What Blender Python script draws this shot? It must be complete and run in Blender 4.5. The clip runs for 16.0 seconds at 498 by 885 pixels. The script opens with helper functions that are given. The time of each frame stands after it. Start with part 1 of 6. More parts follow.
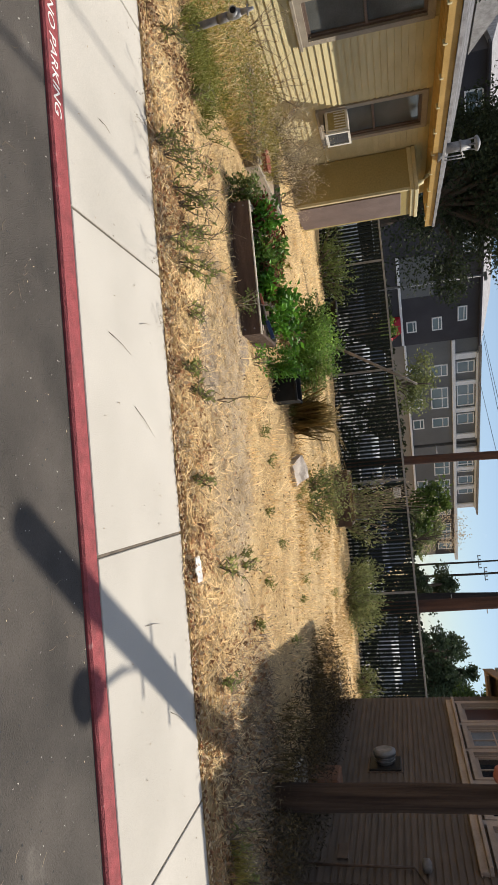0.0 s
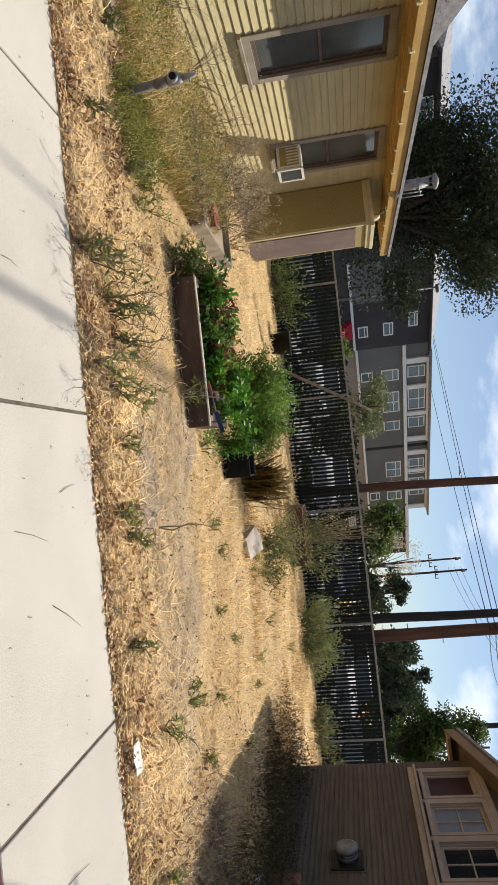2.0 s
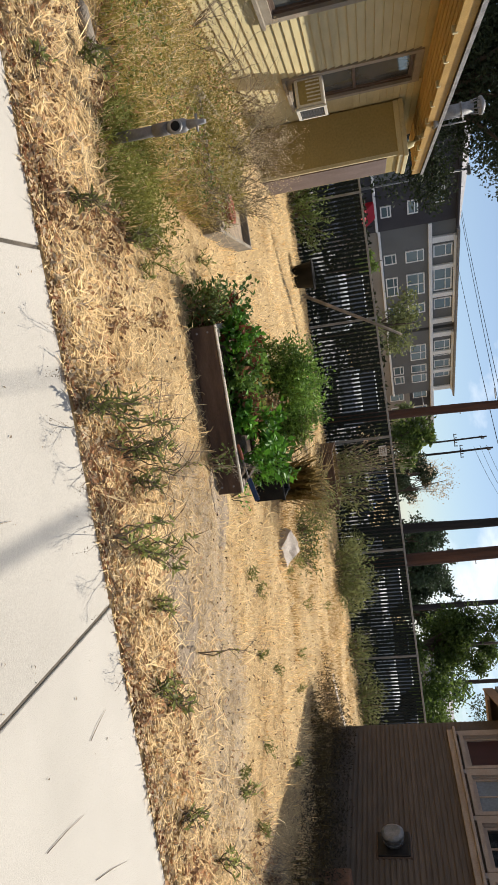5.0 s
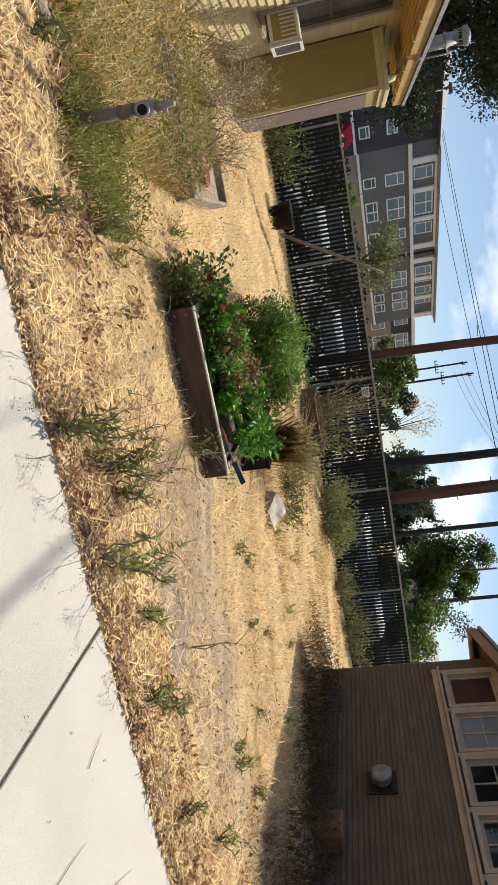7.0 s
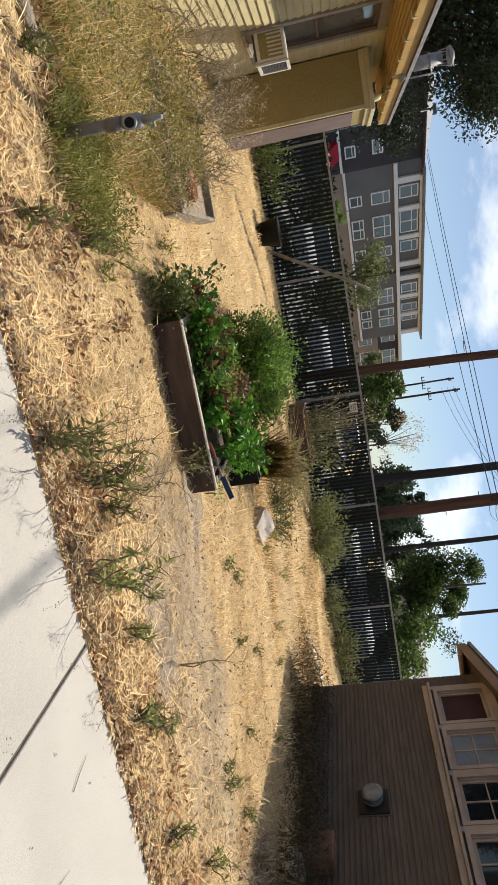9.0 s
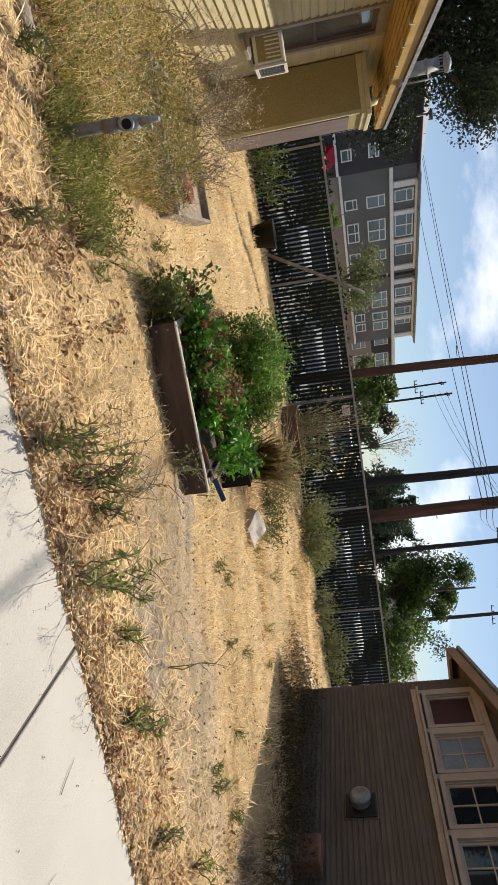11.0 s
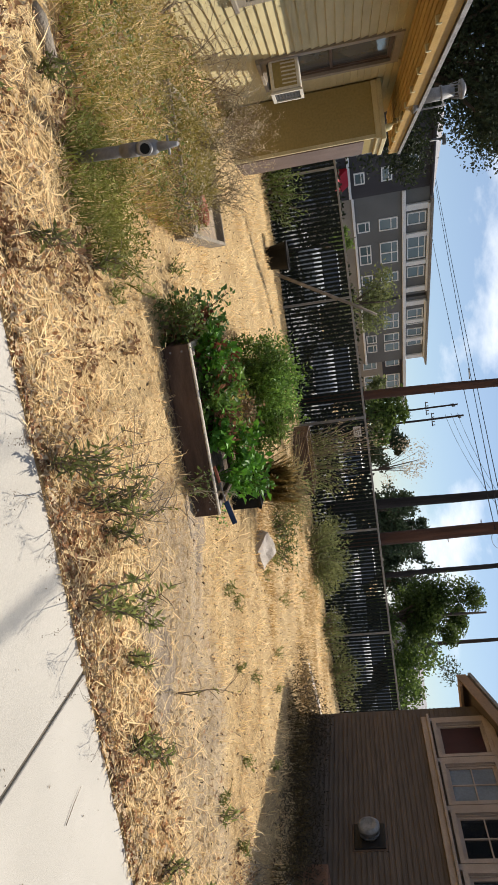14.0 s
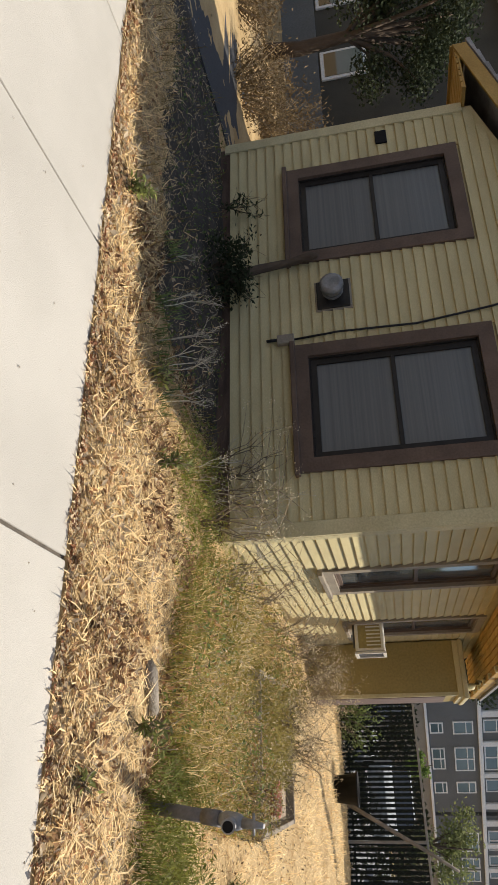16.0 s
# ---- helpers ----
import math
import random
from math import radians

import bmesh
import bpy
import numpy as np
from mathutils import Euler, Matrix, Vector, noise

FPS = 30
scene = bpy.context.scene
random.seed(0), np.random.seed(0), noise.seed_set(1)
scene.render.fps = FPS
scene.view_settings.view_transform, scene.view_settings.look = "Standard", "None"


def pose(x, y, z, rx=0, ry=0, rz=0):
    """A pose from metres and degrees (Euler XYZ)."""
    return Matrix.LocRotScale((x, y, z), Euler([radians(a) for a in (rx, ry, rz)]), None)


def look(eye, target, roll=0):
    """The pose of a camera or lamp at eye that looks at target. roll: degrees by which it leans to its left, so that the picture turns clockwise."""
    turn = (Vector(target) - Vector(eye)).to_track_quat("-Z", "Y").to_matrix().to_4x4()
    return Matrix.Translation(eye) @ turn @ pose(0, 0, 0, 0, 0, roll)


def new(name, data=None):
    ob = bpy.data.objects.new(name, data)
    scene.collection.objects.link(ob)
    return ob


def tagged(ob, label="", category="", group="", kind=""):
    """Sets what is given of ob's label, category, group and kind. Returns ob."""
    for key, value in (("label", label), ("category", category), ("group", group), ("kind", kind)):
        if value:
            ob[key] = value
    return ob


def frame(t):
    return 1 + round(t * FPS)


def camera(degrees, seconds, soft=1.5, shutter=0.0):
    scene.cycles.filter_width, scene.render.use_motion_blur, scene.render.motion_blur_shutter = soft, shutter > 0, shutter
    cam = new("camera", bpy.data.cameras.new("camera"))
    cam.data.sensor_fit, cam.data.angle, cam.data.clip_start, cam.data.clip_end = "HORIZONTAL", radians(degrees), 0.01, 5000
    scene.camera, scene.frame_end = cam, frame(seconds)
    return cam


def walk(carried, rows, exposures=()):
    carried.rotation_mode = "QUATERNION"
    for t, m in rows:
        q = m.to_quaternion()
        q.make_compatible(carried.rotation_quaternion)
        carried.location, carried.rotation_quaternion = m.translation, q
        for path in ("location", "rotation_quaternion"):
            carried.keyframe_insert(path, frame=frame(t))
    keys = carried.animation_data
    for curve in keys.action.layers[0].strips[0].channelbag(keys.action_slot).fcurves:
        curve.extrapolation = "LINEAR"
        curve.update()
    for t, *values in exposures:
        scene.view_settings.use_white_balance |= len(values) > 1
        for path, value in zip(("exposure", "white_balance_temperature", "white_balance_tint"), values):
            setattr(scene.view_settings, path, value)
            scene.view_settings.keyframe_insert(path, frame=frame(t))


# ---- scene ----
cam = camera(40.8, 16.0)
PATH = [
    (0, (-1.695, 1.488, 1.525), (-1.806, 3.439, 1.099), 84.27),
    (0.5, (-1.933, 1.674, 1.514), (-2.004, 3.642, 1.163), 85.28),
    (1, (-2.285, 1.821, 1.532), (-2.433, 3.789, 1.210), 83.78),
    (1.5, (-2.511, 1.941, 1.496), (-2.620, 3.888, 1.053), 84.43),
    (2, (-2.795, 2.154, 1.521), (-2.861, 4.131, 1.232), 83.94),
    (2.5, (-3.082, 2.294, 1.495), (-2.927, 4.263, 1.183), 83.77),
    (3, (-3.403, 2.537, 1.442), (-3.428, 4.505, 1.087), 83.56),
    (3.5, (-3.687, 2.559, 1.485), (-3.656, 4.529, 1.146), 83.32),
    (4, (-4.001, 2.658, 1.488), (-3.906, 4.621, 1.116), 83.61),
    (6.5, (-4.821, 3.080, 1.503), (-4.257, 4.964, 1.138), 81.03),
    (7, (-4.879, 3.093, 1.508), (-4.351, 4.987, 1.140), 82.19),
    (7.5, (-4.874, 3.090, 1.496), (-4.369, 4.993, 1.144), 81.51),
    (8, (-4.866, 3.108, 1.494), (-4.378, 5.015, 1.139), 82.55),
    (8.5, (-4.877, 3.107, 1.502), (-4.380, 5.013, 1.159), 82.25),
    (9, (-4.853, 3.126, 1.497), (-4.365, 5.038, 1.170), 81.79),
    (11.5, (-4.868, 3.129, 1.496), (-4.378, 5.044, 1.193), 82.66),
    (12, (-4.867, 3.137, 1.488), (-4.370, 5.049, 1.177), 82.66),
    (12.5, (-4.885, 3.123, 1.501), (-4.376, 5.033, 1.195), 83.17),
    (13, (-4.864, 3.141, 1.487), (-4.380, 5.057, 1.181), 83.15),
    (13.5, (-4.875, 3.147, 1.482), (-4.405, 5.067, 1.179), 83.27),
    (14, (-4.890, 3.162, 1.476), (-4.460, 5.088, 1.150), 83.09),
    (14.5, (-5.035, 3.144, 1.482), (-4.601, 5.068, 1.153), 83.27),
    (15, (-5.360, 3.167, 1.458), (-5.427, 5.129, 1.074), 83.75),
    (15.5, (-5.615, 3.246, 1.466), (-6.228, 5.120, 1.131), 84.37),
    (15.8, (-5.893, 3.283, 1.424), (-6.685, 5.081, 1.052), 84.15),
    (16, (-6.018, 3.256, 1.424), (-6.879, 5.023, 1.055), 84.19),
]
walk(cam, [(t, look(eye, target, roll)) for t, eye, target, roll in PATH], [(0.0, 0.2), (3.0, 0.18), (7.5, 0.26), (9.0, 0.18), (13.0, 0.14), (14.8, 0.18), (15.5, 0.2), (16.0, 0.24)])

# ---- light ----
SUN = Vector((0.605, 0.796, 1.28)).normalized()
world = bpy.data.worlds.new("sky")
scene.world = world
world.use_nodes = True
wn, wl = world.node_tree.nodes, world.node_tree.links
wn.clear()
w_out, w_bg, w_sky = wn.new("ShaderNodeOutputWorld"), wn.new("ShaderNodeBackground"), wn.new("ShaderNodeTexSky")
w_sky.sky_type, w_sky.sun_disc = "NISHITA", False
w_sky.sun_elevation = math.asin(SUN.z)
w_sky.sun_rotation = math.atan2(SUN.x, SUN.y)
w_sky.altitude, w_sky.air_density, w_sky.dust_density, w_sky.ozone_density = 50, 1.0, 0.35, 1.6
w_co, w_map = wn.new("ShaderNodeTexCoord"), wn.new("ShaderNodeMapping")
w_map.inputs["Scale"].default_value = (2.4, 2.4, 4.6)
w_noise, w_ramp, w_mix = wn.new("ShaderNodeTexNoise"), wn.new("ShaderNodeValToRGB"), wn.new("ShaderNodeMixRGB")
w_noise.inputs["Scale"].default_value, w_noise.inputs["Detail"].default_value, w_noise.inputs["Roughness"].default_value = 1.3, 7, 0.58
w_ramp.color_ramp.elements[0].position, w_ramp.color_ramp.elements[1].position = 0.53, 0.7
w_ramp.color_ramp.elements[0].color = (0.12, 0.12, 0.12, 1)
w_mix.inputs["Color2"].default_value = (15.5, 15.8, 16.2, 1)
wl.new(w_co.outputs["Generated"], w_map.inputs["Vector"])
wl.new(w_map.outputs["Vector"], w_noise.inputs["Vector"])
wl.new(w_noise.outputs["Fac"], w_ramp.inputs["Fac"])
wl.new(w_ramp.outputs["Color"], w_mix.inputs["Fac"])
w_tint = wn.new("ShaderNodeMixRGB")
w_tint.blend_type = "MULTIPLY"
w_tint.inputs["Fac"].default_value, w_tint.inputs["Color2"].default_value = 1.0, (0.9, 1.03, 1.18, 1)
wl.new(w_sky.outputs["Color"], w_tint.inputs["Color1"])
wl.new(w_tint.outputs["Color"], w_mix.inputs["Color1"])
wl.new(w_mix.outputs["Color"], w_bg.inputs["Color"])
wl.new(w_bg.outputs["Background"], w_out.inputs["Surface"])
w_bg.inputs["Strength"].default_value = 0.073

sun = new("sun", bpy.data.lights.new("sun", "SUN"))
sun.data.energy, sun.data.angle, sun.data.color = 5.0, radians(0.53), (1.0, 0.93, 0.82)
sun.matrix_world = look(SUN * 60, (0, 0, 0))
scene.view_settings.exposure = 0.0


# ---- materials ----
def mat(name, a, b=None, scale=8.0, rough=0.85, bump=0.15, fine=90.0, metal=0.0, island=0.0, spec=0.25, stretch=(1, 1, 1), c=None, trans=0.0):
    """A two-scale surface: colours a and b in broad patches, grain and relief on top; island: how far pieces differ."""
    m = bpy.data.materials.new(name)
    m.use_nodes = True
    n, l = m.node_tree.nodes, m.node_tree.links
    p = n["Principled BSDF"]
    mp = n.new("ShaderNodeMapping")
    geo = n.new("ShaderNodeNewGeometry")
    mp.inputs["Scale"].default_value = stretch
    l.new(geo.outputs["Position"], mp.inputs["Vector"])
    big, small = n.new("ShaderNodeTexNoise"), n.new("ShaderNodeTexNoise")
    big.inputs["Scale"].default_value, big.inputs["Detail"].default_value = scale, 4
    small.inputs["Scale"].default_value, small.inputs["Detail"].default_value = fine, 3
    for t in (big, small):
        l.new(mp.outputs["Vector"], t.inputs["Vector"])
    b = b or tuple(v * 0.7 for v in a)
    ramp = n.new("ShaderNodeValToRGB")
    ramp.color_ramp.elements[0].position, ramp.color_ramp.elements[1].position = 0.33, 0.67
    ramp.color_ramp.elements[0].color, ramp.color_ramp.elements[1].color = (*b, 1), (*a, 1)
    if c:
        e = ramp.color_ramp.elements.new(0.75)
        e.color = (*c, 1)
    l.new(big.outputs["Fac"], ramp.inputs["Fac"])
    hsv = n.new("ShaderNodeHueSaturation")
    l.new(ramp.outputs["Color"], hsv.inputs["Color"])
    val = n.new("ShaderNodeMapRange")
    val.inputs["To Min"].default_value, val.inputs["To Max"].default_value = 0.72, 1.28
    l.new(small.outputs["Fac"], val.inputs["Value"])
    last = val.outputs["Result"]
    if island:
        info = n.new("ShaderNodeObjectInfo")
        for source in (geo.outputs["Random Per Island"], info.outputs["Random"]):
            r = n.new("ShaderNodeMapRange")
            r.inputs["To Min"].default_value, r.inputs["To Max"].default_value = 1 - island, 1 + island
            l.new(source, r.inputs["Value"])
            k = n.new("ShaderNodeMath")
            k.operation = "MULTIPLY"
            l.new(last, k.inputs[0])
            l.new(r.outputs["Result"], k.inputs[1])
            last = k.outputs["Value"]
    l.new(last, hsv.inputs["Value"])
    l.new(hsv.outputs["Color"], p.inputs["Base Color"])
    p.inputs["Roughness"].default_value, p.inputs["Metallic"].default_value = rough, metal
    p.inputs["Specular IOR Level"].default_value = spec
    if bump:
        bp = n.new("ShaderNodeBump")
        bp.inputs["Strength"].default_value, bp.inputs["Distance"].default_value = min(1.0, bump * 3), 0.012
        l.new(small.outputs["Fac"], bp.inputs["Height"])
        l.new(bp.outputs["Normal"], p.inputs["Normal"])
    if trans:
        tr, mx = n.new("ShaderNodeBsdfTranslucent"), n.new("ShaderNodeMixShader")
        l.new(hsv.outputs["Color"], tr.inputs["Color"])
        mx.inputs["Fac"].default_value = trans
        l.new(p.outputs["BSDF"], mx.inputs[1])
        l.new(tr.outputs["BSDF"], mx.inputs[2])
        l.new(mx.outputs["Shader"], n["Material Output"].inputs["Surface"])
    return m


def glass(name, tint, rough=0.03):
    m = bpy.data.materials.new(name)
    m.use_nodes = True
    p = m.node_tree.nodes["Principled BSDF"]
    p.inputs["Base Color"].default_value = (*tint, 1)
    p.inputs["Roughness"].default_value = rough
    p.inputs["Specular IOR Level"].default_value = 0.6
    return m


ASPHALT = mat("asphalt", (0.115, 0.1, 0.085), (0.06, 0.053, 0.046), 1.7, 0.95, 0.45, 150, c=(0.2, 0.178, 0.155))
LOT = mat("lot_asphalt", (0.075, 0.075, 0.077), (0.05, 0.05, 0.053), 0.4, 0.9, 0.2, 40)
PALE_LOT = mat("worn_pale_asphalt", (0.27, 0.27, 0.27), (0.18, 0.18, 0.185), 0.5, 0.85, 0.2, 40)
CONCRETE = mat("concrete", (0.495, 0.458, 0.398), (0.425, 0.392, 0.338), 1.1, 0.9, 0.1, 190, island=0.03)
JOINT = mat("joint_dirt", (0.16, 0.13, 0.1), (0.08, 0.07, 0.055), 9, 0.95, 0.2)
KERB_RED = mat("red_kerb_paint", (0.34, 0.075, 0.078), (0.22, 0.055, 0.056), 14, 0.85, 0.25, 120, c=(0.42, 0.19, 0.17))
WHITE_PAINT = mat("white_paint", (0.78, 0.76, 0.72), (0.62, 0.58, 0.54), 20, 0.7, 0.1)
SOIL = mat("dry_grass_ground", (0.50, 0.36, 0.185), (0.36, 0.245, 0.115), 1.6, 0.95, 0.6, 45, c=(0.5, 0.36, 0.18))
STRAW = mat("straw", (0.88, 0.69, 0.39), (0.73, 0.53, 0.27), 1.3, 0.75, 0.0, 30, island=0.22, trans=0.3)
DRY_LEAF = mat("dead_leaves", (0.58, 0.37, 0.2), (0.36, 0.19, 0.1), 2.5, 0.8, 0.0, 30, island=0.5, trans=0.35)
PALE_LEAF = mat("pale_dead_leaves", (0.8, 0.66, 0.46), (0.66, 0.49, 0.3), 2.5, 0.7, 0.0, 30, island=0.3, trans=0.35)
WEED = mat("weed_leaves", (0.2, 0.26, 0.075), (0.11, 0.15, 0.045), 6, 0.6, 0.0, 30, island=0.35, trans=0.35)
EDGE_WEED = mat("olive_weed_leaves", (0.36, 0.38, 0.13), (0.2, 0.23, 0.075), 8, 0.55, 0.0, 30, island=0.35, trans=0.45)
DARK_WEED = mat("dark_brown_weeds", (0.085, 0.066, 0.042), (0.045, 0.036, 0.024), 6, 0.8, 0.0, 30, island=0.4, trans=0.15)
TWIG = mat("dry_twigs", (0.28, 0.22, 0.15), (0.17, 0.13, 0.09), 9, 0.8, 0.0, 40, island=0.3)
SEED = mat("pale_seed_heads", (0.62, 0.53, 0.36), (0.46, 0.38, 0.24), 9, 0.8, 0.0, 40, island=0.3, trans=0.2)
OLIVE = mat("olive_grass", (0.44, 0.34, 0.095), (0.28, 0.24, 0.06), 2.0, 0.7, 0.0, 30, island=0.3, trans=0.3)
CROP = mat("green_crop_leaves", (0.13, 0.31, 0.03), (0.055, 0.16, 0.02), 7, 0.45, 0.0, 30, island=0.35, trans=0.35)
FEATHERY = mat("feathery_green_leaves", (0.18, 0.31, 0.06), (0.10, 0.19, 0.035), 7, 0.5, 0.0, 30, island=0.3, trans=0.3)
RED_LEAF = mat("reddish_leaves", (0.2, 0.06, 0.03), (0.1, 0.04, 0.02), 7, 0.6, 0.0, 30, island=0.3, trans=0.25)
BROWN_LEAF = mat("brown_shrub_leaves", (0.24, 0.17, 0.085), (0.15, 0.105, 0.055), 4, 0.8, 0.0, 30, island=0.3, trans=0.25)
BLADE = mat("bronze_blades", (0.24, 0.165, 0.065), (0.13, 0.1, 0.035), 7, 0.8, 0.0, 30, island=0.3, spec=0.12, trans=0.3)
SHRUB = mat("grey_green_shrub", (0.25, 0.26, 0.11), (0.14, 0.165, 0.06), 3, 0.7, 0.0, 30, island=0.3, trans=0.45)
OAK = mat("dark_oak_leaves", (0.05, 0.06, 0.028), (0.024, 0.033, 0.016), 3, 0.7, 0.0, 30, island=0.35, spec=0.15, trans=0.2)
LIGHT_TREE = mat("light_green_leaves", (0.17, 0.24, 0.05), (0.065, 0.1, 0.025), 2, 0.5, 0.0, 30, island=0.35, trans=0.5)
GREY_SOIL = mat("bare_grey_soil", (0.36, 0.28, 0.2), (0.26, 0.2, 0.145), 6, 0.95, 0.6, 40, c=(0.38, 0.3, 0.21))
FAR_TREE = mat("far_tree_leaves", (0.06, 0.085, 0.04), (0.035, 0.05, 0.025), 2, 0.7, 0.0, 30, island=0.3, trans=0.2)
BARK = mat("bark", (0.12, 0.09, 0.065), (0.07, 0.05, 0.035), 5, 0.9, 0.5, 50, stretch=(1, 1, 0.3))
POLE_WOOD = mat("creosoted_pole_wood", (0.12, 0.06, 0.04), (0.06, 0.032, 0.022), 3, 0.8, 0.4, 60, stretch=(3, 3, 0.25))
DARK_WOOD = mat("weathered_dark_wood", (0.13, 0.085, 0.06), (0.07, 0.045, 0.034), 5, 0.8, 0.35, 70, stretch=(0.5, 3, 3), island=0.15)
GREY_WOOD = mat("grey_weathered_wood", (0.32, 0.27, 0.21), (0.2, 0.17, 0.13), 6, 0.85, 0.35, 70, island=0.12)
YELLOW = mat("yellow_siding_paint", (0.56, 0.475, 0.26), (0.49, 0.41, 0.22), 2.4, 0.7, 0.08, 60, island=0.05, stretch=(1, 1, 3))
YELLOW_TRIM = mat("cream_trim_paint", (0.56, 0.49, 0.29), (0.46, 0.4, 0.23), 3, 0.65, 0.08, 60)
OCHRE = mat("ochre_soffit_paint", (0.42, 0.265, 0.08), (0.33, 0.2, 0.055), 3, 0.7, 0.08, 60, island=0.1)
BROWN_TRIM = mat("brown_trim_paint", (0.14, 0.095, 0.07), (0.10, 0.068, 0.05), 4, 0.6, 0.08, 60)
GREY_TRIM = mat("grey_window_trim", (0.31, 0.265, 0.2), (0.24, 0.2, 0.155), 4, 0.65, 0.08, 60)
ROOFING = mat("grey_shingles", (0.34, 0.33, 0.33), (0.22, 0.21, 0.21), 5, 0.95, 0.5, 45, island=0.15)
TAUPE = mat("taupe_siding_paint", (0.135, 0.1, 0.074), (0.105, 0.078, 0.058), 2.4, 0.75, 0.08, 60, island=0.05, stretch=(1, 1, 3))
TAUPE_TRIM = mat("pale_taupe_trim", (0.40, 0.32, 0.265), (0.31, 0.245, 0.2), 3, 0.7, 0.08, 60)
PANE = glass("window_glass", (0.012, 0.014, 0.017))
CURTAIN_RED = mat("dark_red_blind", (0.06, 0.02, 0.018), (0.035, 0.014, 0.014), 3, 0.3, 0.0, 30, spec=0.6)
GALV = mat("galvanised_metal", (0.32, 0.31, 0.30), (0.2, 0.2, 0.2), 10, 0.6, 0.1, 60, metal=0.45)
GREY_PLASTIC = mat("grey_pipe", (0.2, 0.18, 0.165), (0.13, 0.12, 0.11), 10, 0.6, 0.1, 60)
AC_WHITE = mat("off_white_metal", (0.66, 0.63, 0.55), (0.56, 0.53, 0.46), 8, 0.5, 0.05, 60)
AC_DARK = mat("dark_grille", (0.09, 0.09, 0.09), (0.06, 0.06, 0.06), 8, 0.6, 0.05, 60)
FENCE_METAL = mat("black_fence_steel", (0.016, 0.02, 0.019), (0.011, 0.014, 0.013), 10, 0.8, 0.05, 60, spec=0.12)
FENCE_RAIL = mat("pale_top_rail", (0.30, 0.29, 0.27), (0.22, 0.21, 0.2), 10, 0.5, 0.05, 60)
FENCE_WIRE = mat("dark_green_coated_wire", (0.035, 0.045, 0.04), (0.02, 0.028, 0.025), 10, 0.6, 0.0, 60, spec=0.2)
BLACK_PLASTIC = mat("black_plastic", (0.016, 0.016, 0.017), (0.01, 0.01, 0.011), 8, 0.8, 0.05, 60, spec=0.15)
TERRACOTTA = mat("terracotta", (0.38, 0.13, 0.075), (0.28, 0.095, 0.06), 8, 0.8, 0.1, 60)
STONE = mat("broken_concrete", (0.6, 0.53, 0.46), (0.44, 0.38, 0.32), 8, 0.9, 0.4, 60)
WIRE = mat("black_cable", (0.02, 0.02, 0.022), (0.014, 0.014, 0.015), 8, 0.6, 0.0, 60)
APT_GREY = mat("grey_render", (0.15, 0.15, 0.145), (0.128, 0.128, 0.122), 0.6, 0.85, 0.05, 20)
APT_BEIGE = mat("beige_render", (0.27, 0.24, 0.195), (0.23, 0.2, 0.165), 0.6, 0.85, 0.05, 20)
APT_WHITE = mat("white_trim_panels", (0.8, 0.78, 0.75), (0.7, 0.68, 0.65), 0.6, 0.7, 0.05, 20)
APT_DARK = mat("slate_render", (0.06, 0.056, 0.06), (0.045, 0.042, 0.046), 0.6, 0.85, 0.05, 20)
RED_CLOTH = mat("red_awning", (0.45, 0.02, 0.035), (0.36, 0.015, 0.025), 2, 0.7, 0.05, 20)
APT_GLASS = glass("pale_window_glass", (0.10, 0.14, 0.15), 0.1)
CAR_DARK = mat("dark_car_paint", (0.03, 0.035, 0.05), (0.024, 0.028, 0.04), 1, 0.25, 0.0, 20, spec=0.6)
CAR_PALE = mat("silver_car_paint", (0.4, 0.42, 0.44), (0.36, 0.38, 0.4), 1, 0.5, 0.0, 20, spec=0.3)
BLUE = mat("blue_blade", (0.02, 0.04, 0.09), (0.012, 0.025, 0.055), 8, 0.5, 0.05, 60)


# ---- building helpers ----
BASES = {}


def thing(name, loc, label, category, group="", kind=""):
    ob = new(name)
    ob.location = loc
    ob.empty_display_size = 0.1
    BASES[ob] = Vector(loc)
    return tagged(ob, label, category, group, kind)


def whole(name, bm, material, label, category, group="", kind="", loc=(0, 0, 0)):
    ob = part(name, bm, material, None)
    return tagged(ob, label, category, group, kind)


def part(name, bm, material, parent, label=""):
    """Links a bmesh (or a ready mesh), made in world places, as one mesh object under parent."""
    if isinstance(bm, bmesh.types.BMesh):
        me = bpy.data.meshes.new(name)
        bm.to_mesh(me)
        bm.free()
    else:
        me = bm
    if not me.materials:
        me.materials.append(material)
    ob = new(name, me)
    if parent is not None:
        base = BASES[parent]
        BASES[ob] = base
        me.transform(Matrix.Translation(-base))
        ob.parent = parent
    if label:
        ob["label"] = label
    if name in ("foliage", "stalk", "seed_head", "bough"):
        ob["kind"] = "stuff"
    return ob


def box(bm, x0, x1, y0, y1, z0, z1, bevel=0.0, m=None):
    geom = bmesh.ops.create_cube(bm, size=1.0)["verts"]
    for v in geom:
        v.co = Vector((x0 + (v.co.x + 0.5) * (x1 - x0), y0 + (v.co.y + 0.5) * (y1 - y0), z0 + (v.co.z + 0.5) * (z1 - z0)))
    if bevel:
        edges = list({e for v in geom for e in v.link_edges})
        made = bmesh.ops.bevel(bm, geom=edges, offset=bevel, segments=1, affect="EDGES")
        geom = list({v for f in made["faces"] for v in f.verts} | {v for v in geom if v.is_valid})
    if m:
        bmesh.ops.transform(bm, matrix=m, verts=[v for v in geom if v.is_valid])
    return bm


def boxed(*a, **k):
    return box(bmesh.new(), *a, **k)


